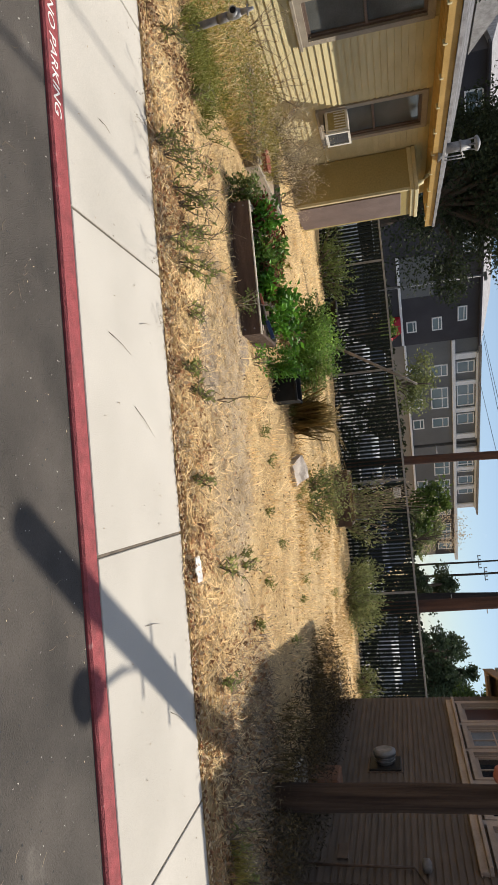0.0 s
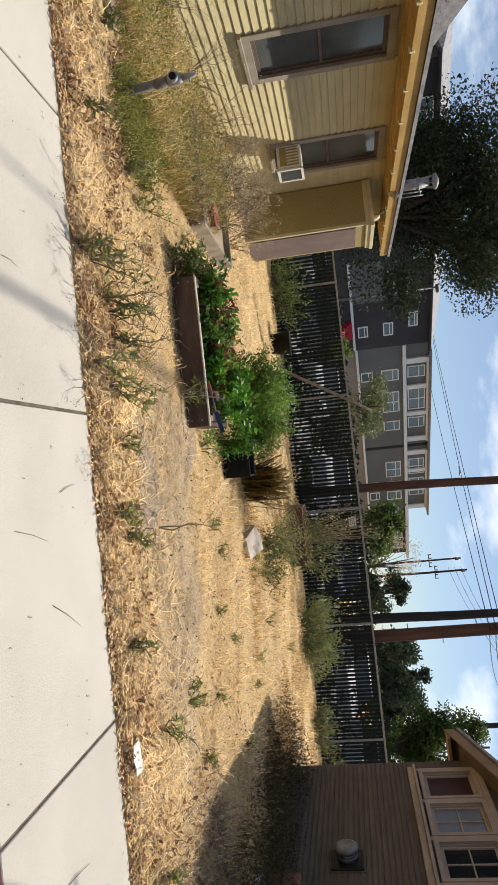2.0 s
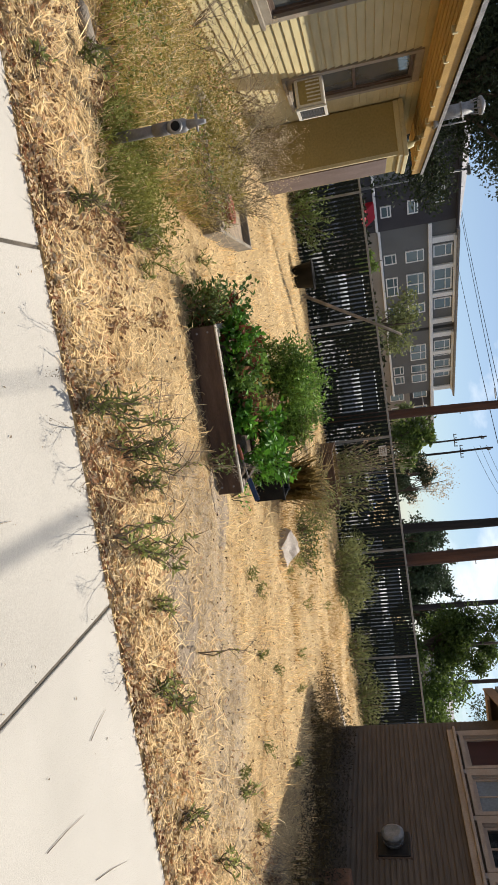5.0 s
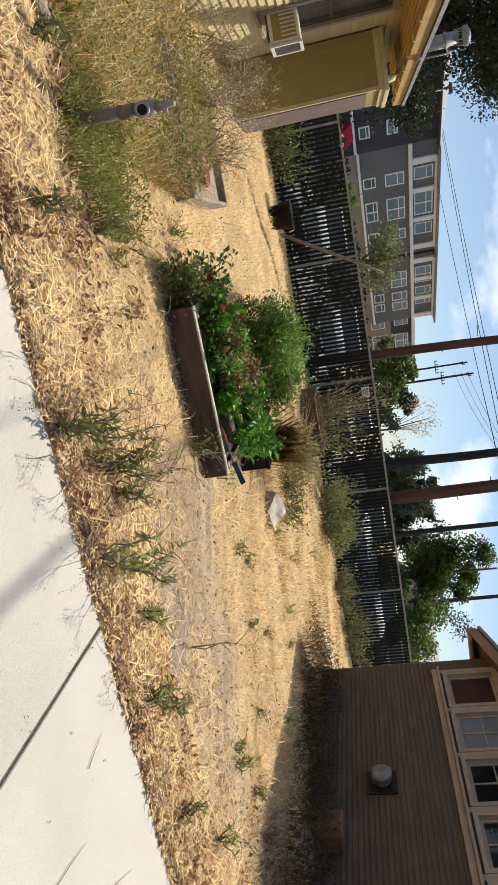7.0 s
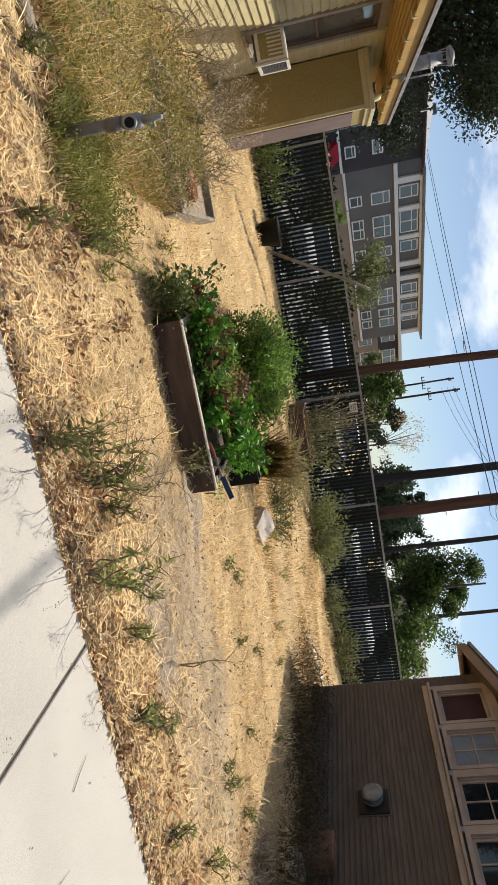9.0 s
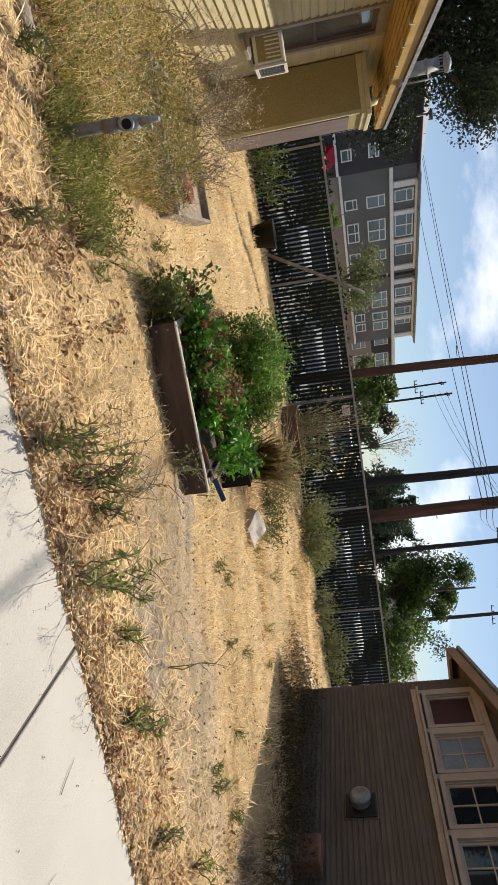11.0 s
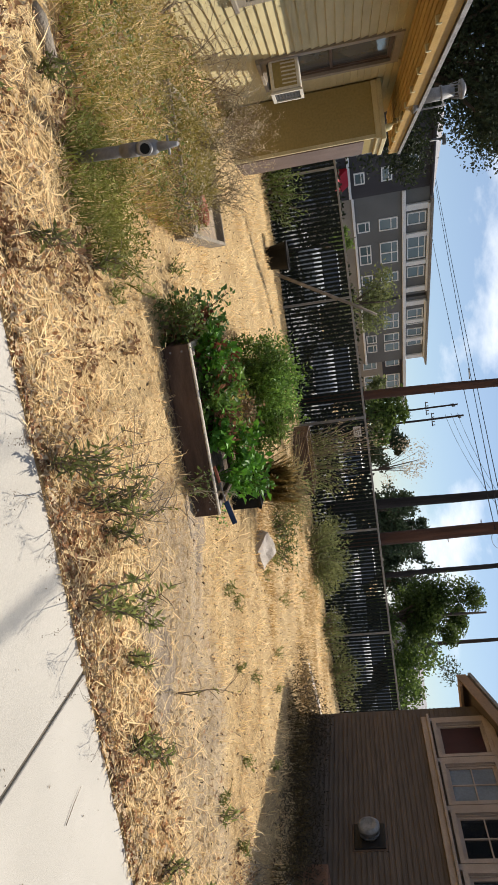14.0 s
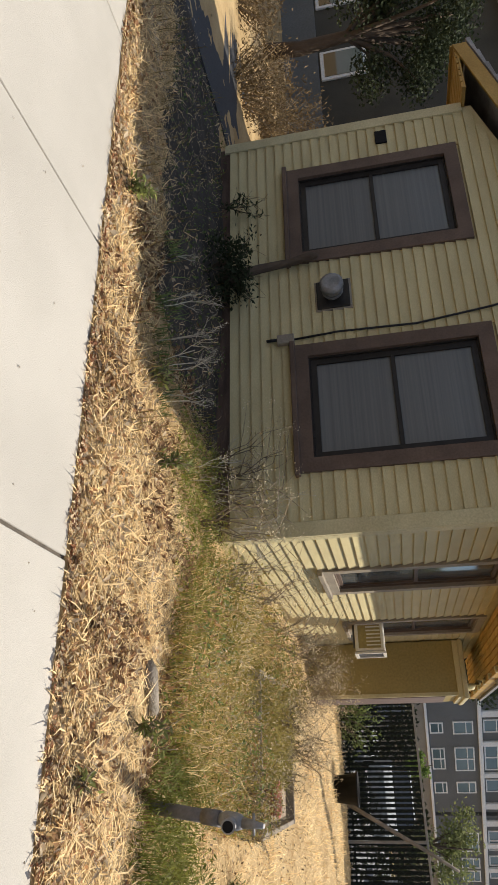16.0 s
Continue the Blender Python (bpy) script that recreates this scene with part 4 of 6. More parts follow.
def off_things(x, y):
    inside = (x < -7.62) & (x > -12.4) & (y > 8.45)
    inside |= (x > 2.1) & (y > 7.9) & (y < 13.2)
    inside |= (x > -4.72) & (x < -3.2) & (y > 8.2) & (y < 9.15)
    patch = (((x + 2.75) / 0.42) ** 2 + ((y - 6.85) / 0.22) ** 2 < 1) | (((x + 3.08) / 0.32) ** 2 + ((y - 8.2) / 0.3) ** 2 < 1)
    # Hardly any straw over the darkened shade strip before the house.
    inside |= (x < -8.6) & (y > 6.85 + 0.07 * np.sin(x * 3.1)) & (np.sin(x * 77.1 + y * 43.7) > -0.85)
    return ~inside & (~patch | (np.sin(x * 91.7 + y * 57.3) > -0.1))


def trodden(x, y):
    """The grey way worn past the raised bed, with a ragged outline."""
    return ((x + 2.1) / 1.5) ** 2 + ((y - 7.45) / 0.75) ** 2 + 0.35 * np.sin(x * 4.1 + y) * np.sin(y * 5.3) < 1 + RNG.normal(0, 0.3, len(x))


def clumped(x, y):
    worn = trodden(x, y) & (RNG.uniform(0, 1, len(x)) < 0.45)
    n = np.sin(x * 2.3 + 1.1) * np.sin(y * 1.9 + x) + 0.6 * np.sin(x * 5.1 + y * 4.3)
    return off_things(x, y) & ~worn & (n + RNG.uniform(-1.2, 1.2, len(x)) > -0.75)


def stuff(name, me, material, label, category):
    return tagged(part(name, me, material, None), label, category, "", "stuff")


stuff("dry_grass", straw_mesh(scatter(120000, -12.8, 2.3, 6.05, 9.8, RNG, clumped, 0.004), 0.1, 0.0047, RNG, 0.2), STRAW, "matted pale yellow dry grass lying on the lot", "dry grass")
stuff("dry_grass", straw_mesh(scatter(34000, -7.6, 6.0, 9.8, 20.3, RNG, clumped, 0.004), 0.15, 0.009, RNG, 0.3), STRAW, "pale yellow dry grass further back on the lot", "dry grass")
stuff("dry_grass", blade_mesh(scatter(11000, -12.8, 2.3, 6.06, 12, RNG, clumped), 0.09, 0.005, RNG, 0.6, 0.6), STRAW, "short standing tufts of dead yellow grass", "dry grass")


def messy(x, y):
    """Where the lot is unswept: by the pavement, towards the yellow house, round the wooden pole."""
    share = 0.1 + 0.8 * np.exp(-((y - 6.0) / 0.45)) + 0.55 / (1 + np.exp(6 * (x + 5.1))) * np.clip((8.4 - y) / 0.8, 0, 1) + 0.5 * np.clip(x / 0.8, 0, 1)
    return off_things(x, y) & (RNG.uniform(0, 1, len(x)) < share)


stuff("brown_thatch", straw_mesh(scatter(17000, -12.8, 2.3, 6.02, 10, RNG, messy, 0.004), 0.08, 0.006, RNG, 0.2), TWIG, "dark thatch and broken stems between the dry grass", "dry grass")


TRAMPLED = mat("trampled_straw", (0.6, 0.48, 0.33), (0.42, 0.33, 0.23), 2.2, 0.8, 0.0, 30, island=0.3, trans=0.2)
stuff("dry_grass", straw_mesh(scatter(30000, -3.8, -0.4, 6.5, 8.4, RNG, lambda x, y: trodden(x, y) & off_things(x, y), 0.007), 0.06, 0.0045, RNG, 0.1), TRAMPLED, "short trampled greyish straw on the worn way", "dry grass")


def edge_band(x, y):
    return RNG.uniform(0, 1, len(x)) < np.exp(-((y - 6.0) / 0.32))


stuff("leaf_litter", curled_mesh(scatter(17000, -14, 3.0, 6.0, 7.6, RNG, edge_band, 0.012), 0.042, RNG, 0.5), DRY_LEAF, "brown dead leaves gathered along the pavement edge", "leaf litter")
stuff("leaf_litter", curled_mesh(scatter(15000, -14, 3.0, 6.0, 8.2, RNG, lambda x, y: RNG.uniform(0, 1, len(x)) < np.exp(-((y - 6.0) / 0.5)), 0.018), 0.05, RNG, 0.42), PALE_LEAF, "pale curled dead leaves over the dry grass", "leaf litter")
stuff("leaf_litter", leaf_mesh(scatter(3000, -9.0, 2.2, 6.0, 12, RNG, off_things, 0.02), 0.032, RNG, 0.5, 0.7), DRY_LEAF, "scattered brown leaves on the lot", "leaf litter")
house_foot = scatter(2600, -12.6, 2.6, 6.3, 8.5, RNG, lambda x, y: ((x < -7.6) | (x > 1.2)) & off_things(x, y))
low = scatter(1500, -12.6, -8.2, 6.75, 8.42, RNG, lambda x, y: np.sin(x * 2.9) * np.sin(y * 3.3 + x) > -0.35)
stuff("low_weeds", leaf_mesh(np.c_[low[:, :2], low[:, 2] + RNG.uniform(0, 0.09, len(low))], 0.035, RNG, 0.45, 0.3), WEED, "low grey-green weeds on the darkened strip before the yellow house", "weeds")
stuff("dry_grass", blade_mesh(house_foot, 0.2, 0.006, RNG, 0.6, 0.6), BLADE, "grey-brown dead grass in the shade of the houses", "dry grass")
tuft = np.c_[RNG.normal(1.15, 0.12, 260), RNG.normal(6.35, 0.06, 260), np.full(260, 0.02)]
stuff("dry_grass", blade_mesh(tuft, 0.22, 0.007, RNG, 0.5, 0.5), OLIVE, "yellowish grass tuft by the wooden pole", "dry grass")
foot = scatter(4200, 0.6, 2.12, 7.4, 13.3, RNG, lambda x, y: off_things(x, y) & (np.sin(x * 4 + y * 3.1) * np.sin(y * 1.9) + (x - 1.4) * 0.8 > 0))
stuff("low_weeds", leaf_mesh(np.c_[foot[:, :2], foot[:, 2] + RNG.uniform(0, 0.22, len(foot))], 0.04, RNG, 0.35), BROWN_LEAF, "brown withered weeds along the taupe wall", "weeds")
by_wall = scatter(3600, 0.7, 2.15, 7.6, 13.4, RNG, lambda x, y: off_things(x, y) & (np.sin(x * 3 + y * 2.1) + RNG.uniform(-0.8, 0.8, len(x)) + (x - 1.5) > 0))
stuff("dry_grass", blade_mesh(by_wall, 0.34, 0.006, RNG, 0.9, 0.8), BLADE, "tall dull grass at the foot of the taupe wall", "dry grass")
# Very dark leaves, denser and taller towards the wall.
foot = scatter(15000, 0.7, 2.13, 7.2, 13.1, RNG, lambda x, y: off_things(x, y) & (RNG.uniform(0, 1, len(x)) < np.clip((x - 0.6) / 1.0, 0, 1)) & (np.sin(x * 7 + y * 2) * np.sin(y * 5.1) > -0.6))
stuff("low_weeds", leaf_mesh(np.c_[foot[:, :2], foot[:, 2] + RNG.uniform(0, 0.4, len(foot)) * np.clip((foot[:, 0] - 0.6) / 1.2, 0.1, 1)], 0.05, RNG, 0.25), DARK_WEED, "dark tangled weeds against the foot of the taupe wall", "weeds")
stuff("dry_grass", straw_mesh(scatter(17000, -13, 3.0, 6.07, 7.4, RNG, lambda x, y: off_things(x, y) & (RNG.uniform(0, 1, len(x)) < np.exp(-((y - 6.0) / 0.9))), 0.012), 0.13, 0.007, RNG, 0.25), STRAW, "loose long straw over the leaf litter", "dry grass")
stuff("dry_grass", straw_mesh(scatter(11000, -13, 3.0, 6.05, 9.5, RNG, messy, 0.008), 0.13, 0.005, RNG, 0.25), TWIG, "brown stems over the dry grass", "dry grass")


stuff("leaf_litter", leaf_mesh(scatter(3200, -7.4, 2.1, 7.0, 13.5, RNG, off_things, 0.02), 0.03, RNG, 0.5, 0.4), TWIG, "small dark scraps in the dry grass of the lot", "leaf litter")
stuff("dry_grass", blade_mesh(scatter(15000, -7.4, 5.5, 8.0, 19.8, RNG, lambda x, y: off_things(x, y) & (np.sin(x * 5.3 + y) * np.sin(y * 3.9 - 2 * x) > 0.1)), 0.13, 0.009, RNG, 0.9, 0.7), STRAW, "uneven tufts of standing dry grass", "dry grass")


OCHRE_GRASS = mat("ochre_dry_grass", (0.62, 0.41, 0.15), (0.42, 0.26, 0.09), 1.1, 0.8, 0.0, 30, island=0.3, trans=0.3)
stuff("dry_grass", blade_mesh(scatter(17000, -2.2, 4.6, 10.8, 18.6, RNG, lambda x, y: off_things(x, y) & (np.sin(x * 1.7 + 0.9 * y) * np.sin(y * 1.1 - 0.6 * x + 1) + 0.5 * np.sin(x * 4.3 + y * 3.1) + RNG.uniform(-0.5, 0.5, len(x)) > 0.05)), 0.1, 0.008, RNG, 0.9, 0.7), OCHRE_GRASS, "patches of longer ochre dry grass at the back of the lot", "dry grass")


def bare_patch(x, y, rx, ry, lift=0.006):
    """Bare soil that follows the ground, with a ragged rim that dips below it."""
    a, u = np.meshgrid(np.linspace(0, 2 * np.pi, 49)[:-1], np.r_[np.linspace(0.06, 1.0, 12), 1.08], indexing="ij")
    out = u * (1 + 0.2 * np.sin(3 * a + x) + 0.1 * np.sin(7 * a + y) + 0.06 * np.sin(17 * a))
    X, Y = x + rx * out * np.cos(a), y + ry * out * np.sin(a)
    Z = ground_z(X, Y) + np.where(u > 1.01, -0.03, lift)
    n, m = X.shape
    i = np.arange(n * m).reshape(n, m)
    j = np.roll(i, -1, 0)
    f = np.stack([i[:, :-1], i[:, 1:], j[:, 1:], j[:, :-1]], -1).reshape(-1, 4).tolist() + [i[::-1, 0].tolist()]
    me = bpy.data.meshes.new("bare_soil")
    me.from_pydata(np.stack([X, Y, Z], -1).reshape(-1, 3).tolist(), [], f)
    tagged(part("bare_soil", me, GREY_SOIL, None), "bare grey trodden soil patch in the dry grass", "bare soil", "", "structure")


bare_patch(-2.75, 6.85, 0.42, 0.22)
bare_patch(-3.08, 8.2, 0.3, 0.28)


RUST_LEAF = mat("rust_brown_leaves", (0.45, 0.22, 0.11), (0.22, 0.1, 0.055), 3, 0.8, 0.0, 30, island=0.5, trans=0.3)


def brown_heap(x, y):
    n = np.sin(x * 3.7 + 2 * y) * np.sin(y * 4.1 - x) + 0.5 * np.sin(x * 9.3)
    return off_things(x, y) & (n + RNG.uniform(-0.5, 0.5, len(x)) > 0.4)


stuff("leaf_litter", curled_mesh(scatter(11000, -9.5, -4.6, 6.05, 7.7, RNG, brown_heap, 0.02), 0.046, RNG, 0.42), DRY_LEAF, "heaps of brown dead leaves between the straw", "leaf litter")
stuff("leaf_litter", curled_mesh(scatter(4500, -4.6, 2.1, 6.02, 6.6, RNG, brown_heap, 0.018), 0.046, RNG, 0.42), DRY_LEAF, "brown dead leaves caught in the dry grass", "leaf litter")


def house_shade_strip():
    """Strip along the yellow house with shade put in its colour; outer edge wavers."""
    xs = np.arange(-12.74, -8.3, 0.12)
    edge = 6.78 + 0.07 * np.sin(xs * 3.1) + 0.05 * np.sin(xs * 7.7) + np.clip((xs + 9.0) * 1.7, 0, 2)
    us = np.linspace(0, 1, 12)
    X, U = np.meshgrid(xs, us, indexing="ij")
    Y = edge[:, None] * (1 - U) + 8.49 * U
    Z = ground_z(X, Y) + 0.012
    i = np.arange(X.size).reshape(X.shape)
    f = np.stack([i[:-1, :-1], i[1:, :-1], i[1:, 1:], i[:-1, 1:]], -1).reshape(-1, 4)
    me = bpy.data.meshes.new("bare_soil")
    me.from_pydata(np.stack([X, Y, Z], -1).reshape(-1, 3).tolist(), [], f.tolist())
    tagged(part("bare_soil", me, SHADE_STRIP, None), "ground strip darkened in colour for the shade before the yellow house", "bare soil", "", "structure")


# Dark ground tone that holds the shade before the house.
SHADE_STRIP = mat("dark_shade_strip", (0.072, 0.061, 0.05), (0.04, 0.034, 0.029), 3, 0.95, 0.7, 40, c=(0.105, 0.09, 0.07))
house_shade_strip()
def rim_spots(n, spread):
    x = RNG.uniform(-14, 3, n)
    edge = 5.99 + 0.014 * np.sin(x * 7.3) + 0.012 * np.sin(x * 19.1 + 1)
    return np.c_[x, edge + np.abs(RNG.normal(0, spread, n)), RNG.uniform(0.004, 0.014, n)]


stuff("leaf_litter", curled_mesh(rim_spots(4200, 0.05), 0.03, RNG, 0.5, 0.86), RUST_LEAF, "rust-brown leaf crumbs heaped against the pavement slabs", "leaf litter")
stuff("leaf_litter", curled_mesh(rim_spots(4200, 0.07), 0.036, RNG, 0.45, 0.86), PALE_LEAF, "pale curled leaves lapping onto the pavement slabs", "leaf litter")
stuff("dry_grass", straw_mesh(rim_spots(5200, 0.09), 0.07, 0.006, RNG, 0.06), STRAW, "short straw bits along the pavement edge", "dry grass")
# straw, twigs and withered stems heaped round the wooden pole
stuff("brown_thatch", straw_mesh(scatter(7000, -0.4, 2.4, 6.25, 8.3, RNG, lambda x, y: RNG.uniform(0, 1, len(x)) < np.clip((x + 0.5) / 1.2, 0, 1), 0.01), 0.17, 0.006, RNG, 0.45), TWIG, "brown twigs and dead stems heaped round the wooden pole", "dry grass")
stuff("leaf_litter", curled_mesh(scatter(3200, -0.4, 2.4, 6.2, 8.2, RNG, lambda x, y: RNG.uniform(0, 1, len(x)) < np.clip((x + 0.6) / 1.6, 0, 1), 0.02), 0.05, RNG), DRY_LEAF, "brown dead leaves round the wooden pole", "leaf litter")
STONE_GRIT = mat("grey_grit", (0.24, 0.215, 0.19), (0.13, 0.12, 0.11), 9, 0.9, 0.0, 30, island=0.5)
# grit and bits on the road and pavement
p = np.stack([RNG.uniform(-8, 2.5, 900), RNG.uniform(1.5, 4.5, 900), np.full(900, ROAD_Z + 0.003)], 1)
g = np.stack([RNG.uniform(-8, 3.5, 9200), RNG.uniform(1.2, 4.5, 9200), np.full(9200, ROAD_Z + 0.002)], 1)
stuff("road_grit", leaf_mesh(g[:3600], 0.009, RNG, 0.8, 0.7), STONE_GRIT, "fine grey grit on the asphalt", "grit")
stuff("road_grit", straw_mesh(g[3600:4000], 0.06, 0.003, RNG, 0.1), TWIG, "thin twigs and straws on the asphalt", "litter")
stuff("road_grit", leaf_mesh(g[4000:7000], 0.011, RNG, 0.6, 0.8), LOT, "dark crumbs and pits on the asphalt", "grit")
stuff("road_grit", leaf_mesh(g[8100:], 0.01, RNG, 0.8, 0.6), CONCRETE, "pale grey pebbles and chips on the asphalt", "grit")
stuff("road_grit", leaf_mesh(p[:350], 0.012, RNG, 0.5, 0.8), PALE_LEAF, "small pale chips and leaf scraps on the asphalt", "grit")
p = np.stack([RNG.uniform(-9, 2.5, 130), RNG.uniform(4.7, 5.95, 130), np.full(130, 0.004)], 1)
stuff("pavement_scraps", leaf_mesh(p, 0.016, RNG, 0.5, 0.8), TWIG, "dark scraps of leaf on the pavement", "litter")

# ---- olive tall grass beside the yellow house ----
def olive_area(x, y):
    d = ((x + 6.55) / 1.05) ** 2 + ((y - 9.15) / 1.95) ** 2
    return (d < 1) & off_things(x, y)


def haze(n, x0, x1, y0, y1, keep, h, rng):
    """Spots in a loose mound of thin stems, densest near the ground."""
    p = scatter(n, x0, x1, y0, y1, rng, keep)
    mound = 0.65 + 0.35 * np.sin(p[:, 0] * 3.1 + 1) * np.sin(p[:, 1] * 2.3)
    p[:, 2] += rng.uniform(0, 1, len(p)) ** 1.3 * h * mound
    return p


stuff("tall_grass", blade_mesh(scatter(11000, -7.7, -5.3, 6.7, 11.2, RNG, olive_area), 0.24, 0.005, RNG, 0.6, 0.6), OLIVE, "tall olive and yellow grass beside the house", "tall grass")
stuff("tall_grass", blade_mesh(scatter(3600, -7.7, -5.2, 6.7, 11.2, RNG, olive_area), 0.3, 0.004, RNG, 0.8, 0.7), STRAW, "bleached straw stems among the olive grass", "tall grass")
stuff("tall_grass", blade_mesh(scatter(750, -7.7, -5.2, 6.8, 11.4, RNG, olive_area), 0.45, 0.004, RNG, 0.45, 0.6), SEED, "tall pale seeding grass beside the house", "tall grass")
stuff("tall_grass", leaf_mesh(haze(15000, -7.7, -5.4, 6.8, 11.2, olive_area, 0.42, RNG), 0.032, RNG, 0.4), OLIVE, "fine olive leaves and seed husks of the tall weeds", "tall grass")
stuff("tall_grass", leaf_mesh(haze(7000, -7.7, -5.4, 6.8, 11.2, olive_area, 0.55, RNG), 0.02, RNG, 0.5), SEED, "pale husks among the tall weeds", "tall grass")
stuff("tall_grass", leaf_mesh(haze(6000, -7.7, -5.4, 6.8, 11.2, olive_area, 0.36, RNG), 0.04, RNG, 0.35), WEED, "darker green leaves low among the tall weeds", "tall grass")
stuff("tall_grass", leaf_mesh(haze(5000, -7.7, -5.2, 6.6, 11.2, olive_area, 0.3, RNG), 0.045, RNG, 0.4), DRY_LEAF, "withered brown leaves among the tall weeds", "tall grass")
spot = lambda x, y: ((x + 5.62) / 0.48) ** 2 + ((y - 7.4) / 0.5) ** 2 < 1  # noqa: E731
stuff("green_grass", blade_mesh(scatter(1500, -6.2, -5.1, 6.75, 7.9, RNG, spot), 0.18, 0.006, RNG, 0.6, 0.5), OLIVE_GREEN, "clump of fresh green grass by the standpipe", "tall grass")
stuff("green_grass", leaf_mesh(haze(3500, -6.2, -5.1, 6.75, 7.95, spot, 0.42, RNG), 0.035, RNG, 0.3), OLIVE_GREEN, "fine green leaves by the standpipe", "tall grass")
stuff("green_grass", leaf_mesh(haze(1500, -7.4, -6.0, 7.2, 8.0, lambda x, y: off_things(x, y), 0.25, RNG), 0.03, RNG, 0.35), OLIVE_GREEN, "low green weeds towards the house corner", "tall grass")
stuff("green_grass", leaf_mesh(haze(2500, -8.3, -7.4, 7.2, 8.2, lambda x, y: off_things(x, y), 0.4, RNG), 0.03, RNG, 0.35), OLIVE_GREEN, "green weeds at the house corner", "tall grass")


# ---- weeds ----
def weed(x, y, h, n, name="weed", label="", lean=(0, 0), leaf=0.06, mats=(TWIG, WEED), bare=0.25, spread=0.35, stems=6, seeds=0):
    """A weed: thin branching stems and small leaves, each stem a curve of its own."""
    rng = np.random.default_rng(int(abs(x * 971 + y * 353)) + 5)
    z = float(ground_z(np.array([x]), np.array([y]))[0])
    if y < 5.99:
        z = 0.0
    ob = thing(name, (x, y, z), label, "weed", "weeds")
    bm, spots, outs, tips = bmesh.new(), [], [], []
    for s in range(stems):
        a = rng.uniform(0, 2 * math.pi)
        d = Vector((math.cos(a) * spread + lean[0], math.sin(a) * spread + lean[1], 1)).normalized()
        L = h * rng.uniform(0.65, 1.1)
        pts = [Vector((x, y, z - 0.02)) + d * L * k / 4 + Vector((rng.normal(0, 0.02), rng.normal(0, 0.02), -0.12 * L * (k / 4) ** 2)) * (k > 0) for k in range(5)]
        tube(bm, pts, [0.006, 0.005, 0.004, 0.003, 0.0015], 4, False)
        for k in range(3):
            b = pts[2 + k % 3]
            e = b + Vector((rng.normal(0, 0.12), rng.normal(0, 0.12), rng.uniform(0.02, 0.14))) * (h / 0.5)
            tube(bm, [b, (b + e) / 2 + Vector((0, 0, 0.01)), e], [0.003, 0.002, 0.001], 3, False)
            tips.append(e)
        for k in range(max(1, n // stems)):
            u = rng.uniform(bare, 1.0) * 4
            i = min(3, int(u))
            spots.append(pts[i].lerp(pts[i + 1], u - i) + Vector(rng.normal(0, 0.006, 3)))
            outs.append(rng.normal(0, 0.5, 3) + np.array([0, 0, 0.3]))
    part("stalk", bm, mats[0], ob)
    part("foliage", leaf_mesh(np.array(spots), leaf, rng, 0.3, 0.0, np.array(outs)), mats[1], ob)
    if seeds:
        q = np.repeat(np.array(tips), seeds, 0) + rng.normal(0, 0.03, (len(tips) * seeds, 3))
        part("seed_head", leaf_mesh(q, 0.014, rng, 0.8), SEED, ob)
    return ob


EDGE = "green leafy weed growing at the pavement edge"
for x, y, h, n, lean in ((-4.26, 6.08, 0.3, 70, (0.1, 0.1)), (-4.2, 6.2, 0.5, 80, (0.1, 0.55)), (-4.02, 6.26, 0.46, 70, (0.15, 0.5)), (-3.9, 6.4, 0.42, 50, (0.1, 0.5)), (-3.78, 6.48, 0.26, 44, (0.1, 0.3)),
                         (-3.53, 6.12, 0.36, 80, (0.25, 0.35)), (-3.4, 6.3, 0.42, 90, (0.4, 0.45)), (-3.02, 6.38, 0.2, 44, (0.1, 0.1)), (-2.57, 6.2, 0.24, 50, (0, 0.3)), (-2.45, 6.35, 0.3, 40, (0.2, 0.5)), (-1.75, 6.25, 0.18, 30, (0.2, 0)),
                         (-1.03, 6.71, 0.26, 54, (0.1, 0.1)), (-0.9, 7.55, 0.22, 40, (0, 0)), (-0.2, 6.4, 0.24, 36, (0, 0)), (-9.35, 6.2, 0.2, 110, (0, 0)), (-8.3, 6.75, 0.22, 60, (0.1, 0.1)), (-7.75, 6.95, 0.26, 70, (0, 0.3)), (-6.2, 6.85, 0.26, 70, (0.2, 0.2)),
                         (-5.95, 6.2, 0.12, 26, (0, 0)), (0.9, 6.3, 0.25, 30, (0, 0)), (1.3, 6.5, 0.3, 36, (0, 0)), (-5.35, 6.4, 0.3, 60, (0.3, 0.2)), (-5.2, 7.15, 0.3, 60, (0.3, 0.2))):
    weed(x, y, h, int(n * 1.2), "weed", EDGE, lean, 0.055, (TWIG, EDGE_WEED))
LOT_WEED = "small green weed in the dry grass of the lot"
